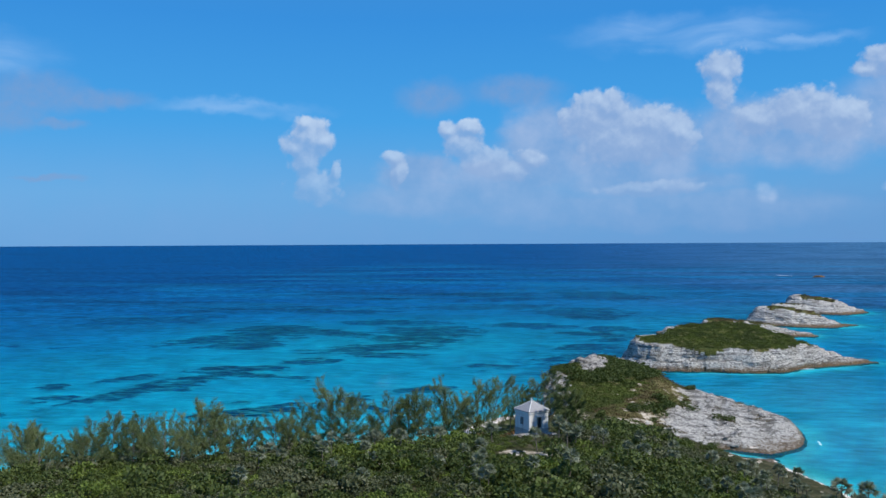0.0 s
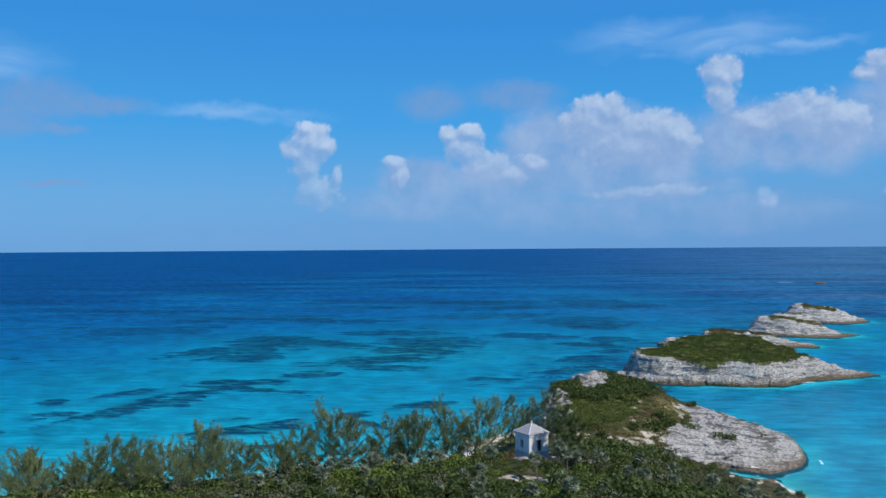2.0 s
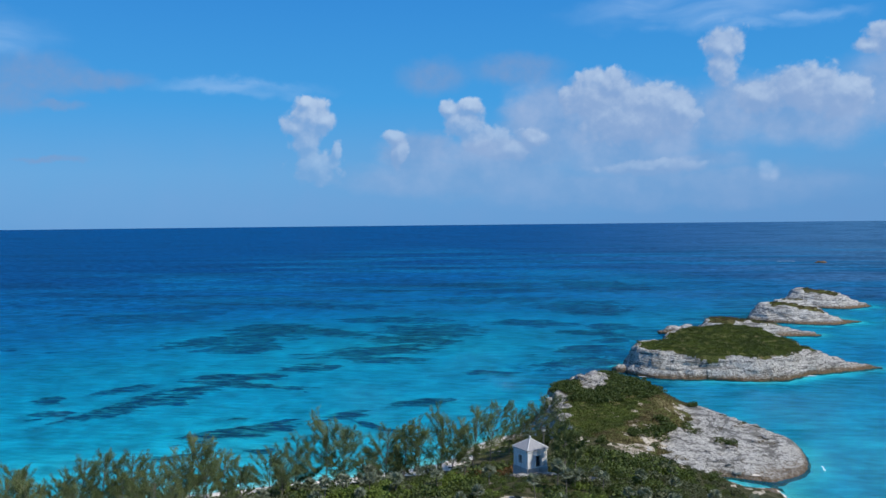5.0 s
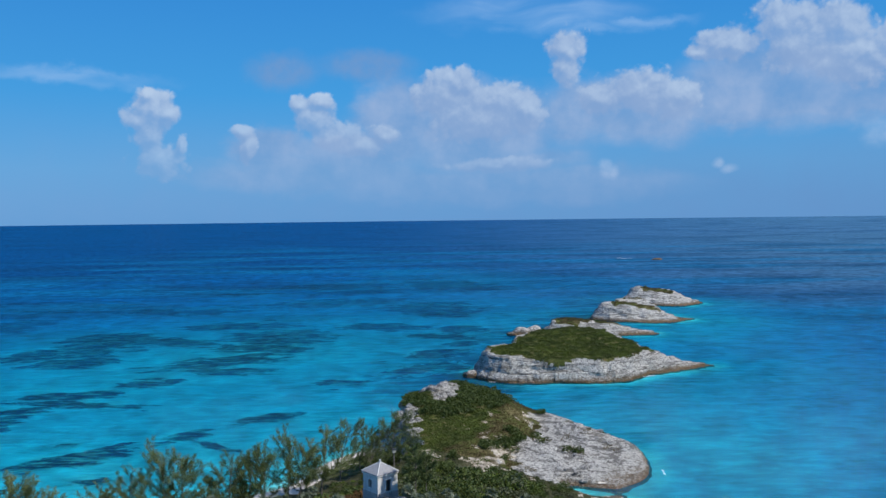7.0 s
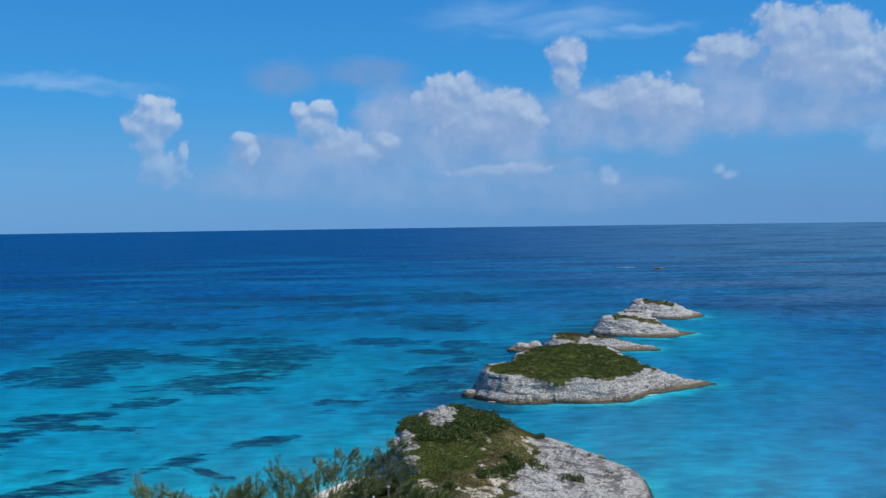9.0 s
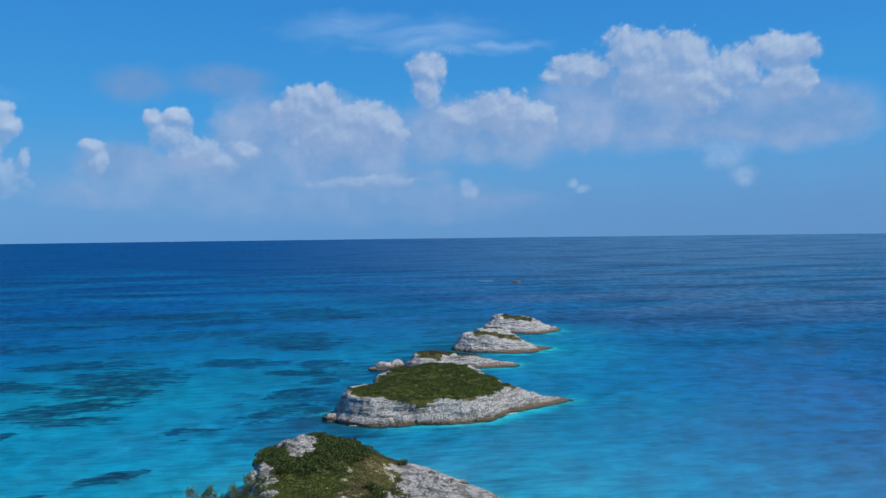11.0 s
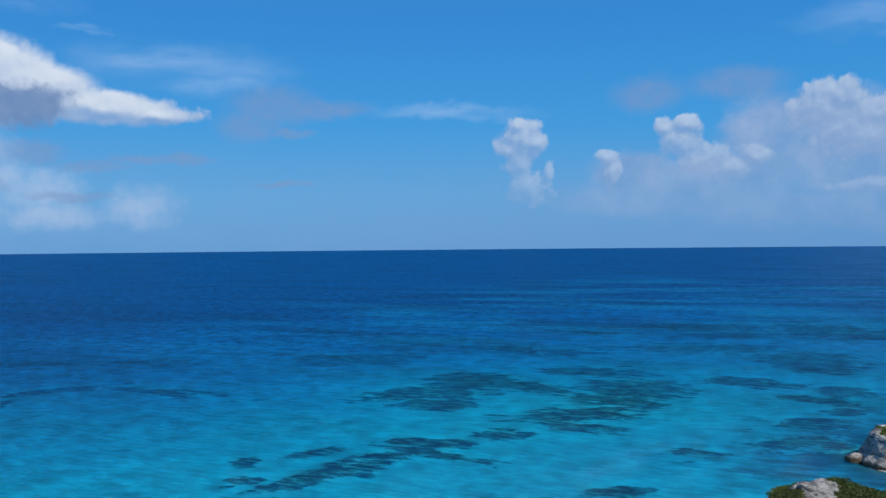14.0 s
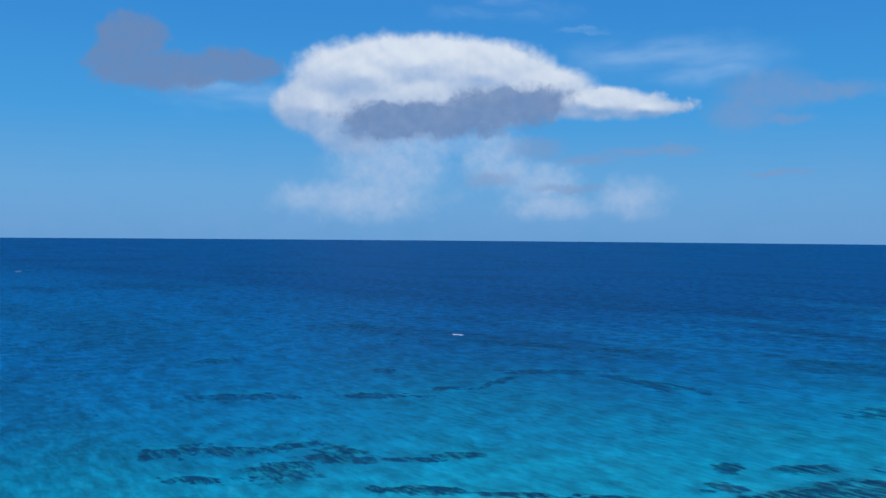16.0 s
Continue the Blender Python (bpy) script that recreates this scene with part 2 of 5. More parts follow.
# dark clouds in front
dark_body = nt.smooth(billows(DARK, spot, 0.9), -0.38, 0.20)
air = lay(air, nt.math("MULTIPLY", dark_body, nt.math("MULTIPLY_ADD", fine, 0.5, 0.60)), (0.165 * K, 0.285 * K, 0.54 * K))

back = nt.add("ShaderNodeBackground", air, 0.1)
nt.tree.links.new(back.outputs[0], nt.add("ShaderNodeOutputWorld").inputs[0])

# ---------------------------------------------------------------- materials


def material(name):
    m = bpy.data.materials.new(name)
    m.use_nodes = True
    return m, Nodes(m.node_tree)


def finish(n, shader):
    n.tree.links.new(shader if isinstance(shader, bpy.types.NodeSocket) else shader.outputs[0], n.add("ShaderNodeOutputMaterial").inputs[0])


def surface(n, colour, rough=0.8, bump=None, strength=0.5, distance=0.1, specular=0.3):
    b = n.add("ShaderNodeBsdfPrincipled")
    n.put(b.inputs["Base Color"], colour), n.put(b.inputs["Roughness"], rough), n.put(b.inputs["Specular IOR Level"], specular)
    if bump is not None:
        bn = n.add("ShaderNodeBump")
        bn.inputs["Strength"].default_value, bn.inputs["Distance"].default_value = strength, distance
        n.put(bn.inputs["Height"], bump)
        n.tree.links.new(bn.outputs[0], b.inputs["Normal"])
    return b


def ramp_of(n, v, *stops):
    r = n.add("ShaderNodeValToRGB", v)
    cr = r.color_ramp
    while len(cr.elements) < len(stops):
        cr.elements.new(0.5)
    for e, (p, c) in zip(cr.elements, stops):
        e.position, e.color = p, (*c, 1)
    return r.outputs[0]


def place(n):
    return n.add("ShaderNodeTexCoord").outputs["Object"]


def limestone(name, light, dark, tide):
    """Weathered white limestone in thin beds, pitted, brown and dark along the wash of the sea."""
    m, n = material(name)
    p = place(n)
    z = n.add("ShaderNodeSeparateXYZ", p).outputs[2]
    big = n.noise(p, 0.16, 4.0, 0.6)
    pits = n.noise(p, 1.9, 6.0, 0.72)
    fine = n.noise(p, 5.0, 5.0, 0.7)
    beds = n.noise(n.vec("MULTIPLY", n.vec("ADD", p, n.vec("MULTIPLY", n.noise(p, 0.12, 2.0, 0.5, True), (0, 0, 2.2))), (0.17, 0.17, 2.1)), 1.0, 6.0, 0.72)
    c = ramp_of(n, pits, (0.35, dark), (0.45, tuple(0.62 * a + 0.38 * b for a, b in zip(light, dark))), (0.56, light))
    c = n.mix(n.math("MULTIPLY", n.smooth(beds, 0.50, 0.57), 0.70), c, dark)
    c = n.mix(n.math("MULTIPLY", n.smooth(big, 0.50, 0.72), 0.4), c, (0.36, 0.32, 0.26))
    c = n.mix(n.math("MULTIPLY", n.smooth(fine, 0.55, 0.72), 0.4), c, dark)
    wash = n.math("ADD", z, n.math("MULTIPLY", n.math("SUBTRACT", pits, 0.5), 2.6))
    c = n.mix(n.smooth(wash, tide + 0.9, tide - 0.5), c, n.mix(n.smooth(fine, 0.35, 0.65), (0.075, 0.055, 0.036), (0.30, 0.20, 0.11)))
    if tide > 0:
        c = n.mix(n.smooth(z, -0.15, -0.9), c, (0.50, 0.47, 0.39))
    finish(n, surface(n, c, 0.92, n.math("ADD", n.math("MULTIPLY", pits, 1.0), n.math("MULTIPLY", beds, -1.2)), 1.0, 0.9, 0.1))
    return m


def leafy(name, a, b, c, rough=0.6, glow=0.22, patchy=None):
    """Leaves in three greens, mixed leaf by leaf and plant by plant, slightly see-through."""
    m, n = material(name)
    isl = n.add("ShaderNodeNewGeometry").outputs["Random Per Island"]
    obj = n.add("ShaderNodeObjectInfo").outputs["Random"]
    v = n.math("MULTIPLY_ADD", isl, 0.55, n.math("MULTIPLY", obj, 0.45))
    col = ramp_of(n, v, (0.12, a), (0.5, b), (0.88, c))
    col = n.mix(n.math("MULTIPLY", n.noise(place(n), 2.2, 3.0), 0.4), col, tuple(0.55 * x for x in a))
    if patchy:
        col = n.mix(n.math("MULTIPLY", n.smooth(n.noise(place(n), 0.16, 5.0, 0.65), 0.42, 0.62), 0.8), col, patchy)
    s = surface(n, col, rough, specular=0.25)
    t = n.add("ShaderNodeBsdfTranslucent", n.mix(0.5, col, (0.20, 0.26, 0.03)))
    finish(n, n.add("ShaderNodeMixShader", glow, s.outputs[0], t.outputs[0]))
    return m


ROCK = limestone("limestone", (0.74, 0.71, 0.66), (0.085, 0.078, 0.070), 0.35)
ROCK_DRY = limestone("limestone_outcrop", (0.66, 0.63, 0.59), (0.07, 0.066, 0.062), -9.0)
ROCK_ISLET = limestone("limestone_islet", (0.74, 0.72, 0.68), (0.07, 0.066, 0.062), 0.7)

ROCK_WET = limestone("wet_limestone", (0.20, 0.17, 0.14), (0.05, 0.045, 0.04), 4.0)

SAND, n = material("sand")
p = place(n)
c = ramp_of(n, n.noise(p, 0.5, 5.0, 0.6), (0.3, (0.60, 0.52, 0.44)), (0.6, (0.76, 0.69, 0.61)))
finish(n, surface(n, n.mix(n.math("MULTIPLY", n.smooth(n.noise(p, 3.0, 4.0), 0.6, 0.72), 0.5), c, (0.32, 0.25, 0.18)), 0.95, n.noise(p, 6.0, 4.0), 0.4, 0.1, 0.1))

PALE_SOIL, n = material("pale_soil")
p = place(n)
c = ramp_of(n, n.noise(p, 1.2, 6.0, 0.7), (0.36, (0.10, 0.085, 0.05)), (0.48, (0.36, 0.31, 0.24)), (0.62, (0.60, 0.54, 0.45)))
finish(n, surface(n, c, 0.95, n.noise(p, 4.0, 5.0, 0.7), 0.7, 0.2, 0.1))

SOIL, n = material("scrub_floor")
p = place(n)
c = ramp_of(n, n.noise(p, 0.7, 6.0, 0.65), (0.32, (0.030, 0.034, 0.016)), (0.52, (0.060, 0.062, 0.028)), (0.70, (0.14, 0.12, 0.08)))
finish(n, surface(n, c, 0.95, n.noise(p, 4.0, 5.0, 0.7), 0.8, 0.3, 0.1))

TURF, n = material("turf")
p = place(n)
c = ramp_of(n, n.noise(p, 0.25, 6.0, 0.65), (0.30, (0.050, 0.060, 0.016)), (0.48, (0.100, 0.115, 0.030)), (0.60, (0.21, 0.175, 0.085)))
c = n.mix(n.smooth(n.noise(p, 2.5, 5.0, 0.7), 0.45, 0.75), c, (0.022, 0.032, 0.010))
finish(n, surface(n, c, 0.95, n.noise(p, 3.0, 6.0, 0.7), 0.9, 0.5, 0.1))

SEABED, n = material("seabed_sand")
p = place(n)
c = ramp_of(n, n.noise(p, 0.018, 6.0, 0.6), (0.28, (0.56, 0.57, 0.50)), (0.5, (0.70, 0.69, 0.60)), (0.7, (0.78, 0.75, 0.66)))
c = n.mix(n.math("MULTIPLY", n.smooth(n.noise(n.vec("MULTIPLY", p, (0.05, 0.11, 0.1)), 1.0, 7.0, 0.7), 0.52, 0.70), 0.45), c, (0.16, 0.18, 0.13))
rubble = n.add("ShaderNodeAttribute", attribute_name="rubble").outputs["Fac"]
broken = n.noise(n.vec("MULTIPLY", p, (0.05, 0.14, 0.1)), 1.0, 7.0, 0.72)
c = n.mix(n.math("MULTIPLY", n.smooth(n.math("MULTIPLY_ADD", rubble, 0.55, broken), 0.60, 0.90), 0.9), c, (0.07, 0.075, 0.06))
finish(n, surface(n, c, 0.95, specular=0.05))

REEF, n = material("coral_reef")
p = place(n)
c = ramp_of(n, n.noise(n.vec("MULTIPLY", p, (0.30, 1.2, 1.0)), 0.6, 7.0, 0.74), (0.42, (0.018, 0.016, 0.016)), (0.50, (0.075, 0.066, 0.052)), (0.57, (0.42, 0.40, 0.31)))
core = n.add("ShaderNodeAttribute", attribute_name="core").outputs["Fac"]
broken = n.noise(n.vec("MULTIPLY", p, (0.22, 0.9, 1.0)), 0.35, 7.0, 0.72)
core = n.math("MULTIPLY_ADD", n.math("SUBTRACT", broken, 0.5), 2.2, core)
sand = ramp_of(n, n.noise(p, 0.018, 6.0, 0.6), (0.28, (0.56, 0.57, 0.50)), (0.5, (0.70, 0.69, 0.60)), (0.7, (0.78, 0.75, 0.66)))
c = n.mix(n.smooth(core, 0.06, 0.50), sand, c)
finish(n, surface(n, c, 0.95, n.noise(p, 1.5, 5.0, 0.7), 0.4, 0.3, 0.05))

# Sea water: light dies away with the depth below, red first; deep water shows its own blue.
WATER, n = material("sea_water")
p = place(n)
depth = n.add("ShaderNodeAttribute", attribute_name="depth").outputs["Fac"]


def dies(k):
    return n.math("EXPONENT", n.math("MULTIPLY", depth, -k))


clear = n.add("ShaderNodeCombineColor", dies(0.95), dies(0.084), dies(0.018)).outputs[0]
swell = n.vec("MULTIPLY", n.vec("ADD", p, n.vec("MULTIPLY", n.noise(p, 0.03, 2.0, 0.5, True), (5, 5, 0))), (0.5, 0.9, 1.0))
ripples = n.noise(swell, 0.55, 6.0, 0.66)
rollers = n.noise(p, 0.11, 6.0, 0.70)
chop = n.noise(swell, 2.2, 4.0, 0.6)
own = n.mix(n.smooth(depth, 4.0, 27.0), (0.0005, 0.146, 0.405), (0.001, 0.072, 0.235))
flats = n.add("ShaderNodeSeparateXYZ", p)
# milky bank water on the islets' lee side, distant haze painted into its colour
milky_haze = n.smooth(n.math("DIVIDE", flats.outputs[0], n.math("MAXIMUM", flats.outputs[1], 60.0)), -0.12, 0.50)
milky_haze = n.math("MULTIPLY", milky_haze, n.smooth(flats.outputs[1], 240.0, 560.0))
own = n.mix(n.math("MULTIPLY", milky_haze, 0.9), own, (0.075, 0.200, 0.345))
# far reefs and weed beds, in long streaks
streaks = n.noise(n.vec("MULTIPLY", p, (0.42, 1.0, 1.0)), 0.024, 8.0, 0.74)
teal = n.noise(n.vec("ADD", n.vec("MULTIPLY", p, (0.35, 1.0, 1.0)), (300, 120, 0)), 0.011, 6.0, 0.62)
reach = n.math("MULTIPLY", n.smooth(flats.outputs[1], 230.0, 420.0), n.smooth(flats.outputs[1], 1700.0, 700.0))
reach = n.math("MULTIPLY", reach, n.smooth(flats.outputs[0], -520.0, -180.0))
own = n.mix(n.math("MULTIPLY", n.math("MULTIPLY", n.smooth(teal, 0.46, 0.60), reach), 0.7), own, (0.003, 0.195, 0.420))
own = n.mix(n.math("MULTIPLY", n.math("MULTIPLY", n.smooth(streaks, 0.51, 0.60), reach), 0.42), own, (0.004, 0.050, 0.135))
own = n.mix(n.math("MULTIPLY", n.smooth(n.noise(n.vec("MULTIPLY", p, (0.4, 1.0, 1.0)), 0.012, 6.0, 0.65), 0.45, 0.62), 0.50), own, (0.002, 0.055, 0.15))
# light and dark slopes of the waves, painted into the water's colours
wave_shade = n.smooth(n.math("MULTIPLY_ADD", rollers, 0.65, n.math("MULTIPLY", ripples, 0.35)), 0.40, 0.58, n.smooth(depth, 3.0, 9.0, 0.80, 0.58), n.smooth(depth, 3.0, 9.0, 1.06, 1.16))
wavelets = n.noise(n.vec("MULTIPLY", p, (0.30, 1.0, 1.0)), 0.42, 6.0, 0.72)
wave_shade = n.math("MULTIPLY", wave_shade, n.smooth(wavelets, 0.38, 0.62, 0.84, 1.17))
own = n.mix(1.0, own, n.add("ShaderNodeCombineColor", wave_shade, wave_shade, wave_shade).outputs[0], "MULTIPLY")
clear = n.mix(1.0, clear, n.add("ShaderNodeCombineColor", wave_shade, wave_shade, wave_shade).outputs[0], "MULTIPLY")
bump = n.add("ShaderNodeBump")
bump.inputs["Strength"].default_value, bump.inputs["Distance"].default_value = 0.9, 0.9
n.put(bump.inputs["Height"], n.math("MULTIPLY_ADD", rollers, 1.6, n.math("MULTIPLY_ADD", chop, 0.35, ripples)))
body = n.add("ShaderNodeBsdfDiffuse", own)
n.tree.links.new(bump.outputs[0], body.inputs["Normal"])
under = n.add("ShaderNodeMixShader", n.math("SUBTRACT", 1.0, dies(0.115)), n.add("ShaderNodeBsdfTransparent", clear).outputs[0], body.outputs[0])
shine = n.add("ShaderNodeBsdfGlossy", (1, 1, 1), 0.16)
n.tree.links.new(bump.outputs[0], shine.inputs["Normal"])
gleam = n.math("MULTIPLY", n.add("ShaderNodeFresnel", 1.15).outputs[0], 0.05)
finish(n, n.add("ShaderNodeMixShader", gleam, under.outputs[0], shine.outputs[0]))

FOAM, n = material("foam")
finish(n, surface(n, ramp_of(n, n.noise(place(n), 1.2, 6.0, 0.7), (0.3, (0.45, 0.62, 0.68)), (0.55, (0.86, 0.88, 0.88))), 0.8))

BUSH = leafy("shrub_leaves", (0.028, 0.044, 0.012), (0.066, 0.096, 0.024), (0.14, 0.180, 0.046))
BUSH_GREY = leafy("grey_shrub_leaves", (0.044, 0.056, 0.024), (0.092, 0.108, 0.050), (0.19, 0.200, 0.120))
BUSH_LIME = leafy("bright_shrub_leaves", (0.075, 0.115, 0.018), (0.125, 0.180, 0.030), (0.20, 0.26, 0.055))
BUSH_RUST = leafy("rusty_shrub_leaves", (0.085, 0.040, 0.018), (0.17, 0.075, 0.028), (0.20, 0.13, 0.045))
NEEDLES = leafy("casuarina_needles", (0.085, 0.120, 0.042), (0.145, 0.185, 0.066), (0.23, 0.265, 0.11), 0.8, 0.15)
FROND = leafy("palm_fronds", (0.085, 0.110, 0.065), (0.19, 0.22, 0.150), (0.36, 0.39, 0.30), 0.4)
GRASS = leafy("grass_blades", (0.072, 0.105, 0.020), (0.130, 0.172, 0.032), (0.20, 0.215, 0.062), 0.8, 0.15, (0.055, 0.076, 0.022))
DRY = leafy("dry_grass", (0.085, 0.062, 0.030), (0.145, 0.108, 0.052), (0.24, 0.19, 0.10), 0.9, 0.1)

BARK, n = material("bark")
p = place(n)
finish(n, surface(n, ramp_of(n, n.noise(p, 3.0, 5.0, 0.7), (0.3, (0.10, 0.085, 0.07)), (0.7, (0.26, 0.23, 0.20))), 0.9, n.noise(p, 9.0, 4.0), 0.6, 0.05))


def painted(name, colour, stain, amount):
    m, n = material(name)
    p = place(n)
    runs = n.noise(n.vec("MULTIPLY", p, (2.4, 2.4, 0.5)), 1.4, 6.0, 0.65)
    c = n.mix(n.math("MULTIPLY", n.smooth(runs, 0.48, 0.72), amount), colour, stain)
    c = n.mix(n.math("MULTIPLY", n.noise(p, 7.0, 4.0), 0.25), c, stain)
    finish(n, surface(n, c, 0.85, n.noise(p, 8.0, 5.0), 0.4, 0.03, 0.2))
    return m


PLASTER = painted("whitewash", (0.78, 0.77, 0.75), (0.34, 0.33, 0.32), 0.55)
PLINTH = painted("bare_masonry", (0.50, 0.49, 0.48), (0.20, 0.19, 0.18), 0.8)
TRIM = painted("white_trim", (0.80, 0.80, 0.79), (0.40, 0.38, 0.36), 0.35)
ROOFING = painted("grey_roofing", (0.33, 0.33, 0.345), (0.22, 0.22, 0.23), 0.6)
DARKWOOD = painted("dark_wood", (0.05, 0.05, 0.055), (0.02, 0.02, 0.02), 0.5)
FADED = painted("faded_boards", (0.55, 0.50, 0.42), (0.30, 0.26, 0.2), 0.5)

# ---------------------------------------------------------------- shapes of the land and of the sea floor


def dice(ix, iy, seed):
    h = (ix.astype(np.int64) * 374761393 + iy.astype(np.int64) * 668265263 + seed * 1442695041) & 0xFFFFFFFF
    h = ((h ^ (h >> 13)) * 1274126177) & 0xFFFFFFFF
    return ((h ^ (h >> 16)) & 0xFFFF) / 65535.0


def lumps(x, y, seed=0):
    """Smooth noise from 0 to 1, one lump a unit."""
    ix, iy = np.floor(x), np.floor(y)
    fx, fy = x - ix, y - iy
    fx, fy = fx * fx * (3 - 2 * fx), fy * fy * (3 - 2 * fy)
    a, b = dice(ix, iy, seed), dice(ix + 1, iy, seed)
    c, d = dice(ix, iy + 1, seed), dice(ix + 1, iy + 1, seed)
    return (a * (1 - fx) + b * fx) * (1 - fy) + (c * (1 - fx) + d * fx) * fy


def rough(x, y, size, octaves=4, seed=0, keep=0.5):
    """Layered lumps from -1 to 1; size: metres of the largest."""
    total, amp, norm = 0.0, 1.0, 0.0
    for k in range(octaves):
        ca, sa = math.cos(0.6 + k * 1.1 + seed), math.sin(0.6 + k * 1.1 + seed)
        total = total + amp * (lumps((x * ca - y * sa) / size + 17 * k, (x * sa + y * ca) / size - 9 * k, seed + k) * 2 - 1)
        norm, amp, size = norm + amp, amp * keep, size / 2.03
    return total / norm


def step(lo, hi, v):
    t = np.clip((v - lo) / (hi - lo), 0, 1)
    return t * t * (3 - 2 * t)


def capsule(x, y, ax, ay, bx, by, ra, rb):
    """Distance inside a round-ended bar that tapers from ra to rb."""
    dx, dy = bx - ax, by - ay
    t = np.clip(((x - ax) * dx + (y - ay) * dy) / (dx * dx + dy * dy + 1e-9), 0, 1)
    return ra + (rb - ra) * t - np.hypot(x - ax - t * dx, y - ay - t * dy)


def join(a, b, k):
    h = np.clip(0.5 + 0.5 * (a - b) / k, 0, 1)
    return b + (a - b) * h + k * h * (1 - h)


def main_inside(x, y):
    """Metres inland of the mainland's shore, less than 0 at sea."""
    wob = 1.6 * rough(x, y, 13, 4, 3)
    left = (x + 80) * 0.447 - (y - 114.5) * 0.894
    right = -((x - 31.5) * 0.96 + (y - 131) * 0.279)
    top = 138.5 - y + 15 * (1 - step(10, 25, x))
    d = np.minimum(np.minimum(np.minimum(left, right), top), x + 104)
    return join(d, capsule(x, y, -4, 128, -2, 151, 22, 19), 7) + wob


def head_inside(x, y):
    wob = 1.1 * rough(x, y, 8, 4, 5)
    d = join(capsule(x, y, 5, 160, 5, 176, 11, 13), capsule(x, y, 9, 172, 19, 179, 15, 9), 6)
    d = join(d, capsule(x, y, 22, 180, 30, 162, 8, 8), 5)
    d = join(d, capsule(x, y, 10, 160, 28, 151.5, 12, 8.6), 6)
    return d + wob


def land_inside(x, y):
    return join(main_inside(x, y), head_inside(x, y), 6)


def land_height(x, y):
    dm, dh, d = main_inside(x, y), head_inside(x, y), land_inside(x, y)
    low = rough(x, y, 16, 4, 11)
    open_side = np.minimum((x + 80) * 0.447 - (y - 114.5) * 0.894, np.minimum(-((x - 31.5) * 0.96 + (y - 131) * 0.279), x + 104))
    open_side = np.maximum(open_side, capsule(x, y, -4, 128, -2, 151, 22, 19))
    bank = 1.1 * step(0, 1.8, d) + 0.34 * d
    inland = 8.3 * step(0, 42, open_side) + 0.35 * np.exp(-((x + 6) ** 2 + (y - 116) ** 2) / 90.0) + 0.5 * low * step(4, 20, d)
    inland = np.minimum(inland, bank)
    t = np.clip(((x + 4) * 9 + (y - 171) * 11) / 202.0, 0, 1)
    far = np.hypot(x + 4 - 9 * t, y - 171 - 11 * t)
    crest = 9.3 - 0.205 * far + 0.5 * low + 0.30 * rough(x, y, 3.0, 3, 21)
    knoll = 1.2 * np.exp(-((x - 2.0) ** 2 / 9 + (y - 179) ** 2 / 16))
    crest = crest + knoll * (1 + 1.2 * rough(x, y, 2.4, 3, 27))
    cliff = 7.5 * step(0.0, 2.6, dh) + 0.25 * dh
    right = step(6.0, 19.0, x - 0.25 * (y - 170))
    front = step(-0.5, 1.0, (153 - y) / 6) * step(-10, -2, x)
    eased = np.maximum(right, front)
    craggy = step(8, 20, x - 0.25 * (y - 170)) + step(0.5, 4, 8 - x) * step(160, 170, y)
    crags = craggy * (0.42 * rough(x, y, 3.4, 4, 31, 0.65) + 0.25 * np.abs(rough(x * 0.5 + y * 0.4, y, 1.8, 3, 33))) * step(0, 3, d)
    head = np.minimum(crest + crags, np.maximum(cliff, 0) * (1 - eased) + bank * eased)
    h = join(inland, head, 1.2)
    rocky = step(-6, 0, dh - dm)
    return np.where(d > 0, h * step(-0.01, 0.6, d) + 0.0, np.maximum(d * (0.3 + 0.9 * rocky), -4.0))


# capsules of each islet's plan, and the plane of its top: height, where, slope to the east and to the north
ISLETS = {
    "main": ([(24, 244, 42, 244, 13, 15), (33, 257, 44, 267, 13, 16), (52, 248, 80, 254, 11, 1.5), (48, 262, 54, 258, 13, 11)], (6.6, 38, 250, -0.030, 0.066)),
    "third": ([(47, 322, 50, 324, 7, 7), (50, 326, 79, 323, 8, 4)], (4.8, 50, 323, -0.050, 0.03)),
    "fourth": ([(79, 371, 91, 368, 12, 14), (96, 364, 105, 366, 8, 3.5), (85, 385, 92, 388, 9, 9)], (5.4, 82, 370, -0.07, 0.085)),
    "fifth": ([(108, 437, 117, 432, 13, 14), (118, 428, 131, 432, 10, 3.5)], (6.0, 108, 434, -0.07, 0.08)),
}


def islet_inside(key, x, y):
    d = None
    for c in ISLETS[key][0]:
        e = capsule(x, y, *c)
        d = e if d is None else join(d, e, 5)
    return d + 2.2 * rough(x, y, 9, 5, 41, 0.68)


def all_inside(x, y):
    d = land_inside(x, y)
    for key in ISLETS:
        d = np.maximum(d, islet_inside(key, x, y))
    return d


def islets_off(x, y):
    """Metres off the nearest islet."""
    return np.maximum(-np.maximum.reduce([islet_inside(k, x, y) for k in ISLETS]), 0)


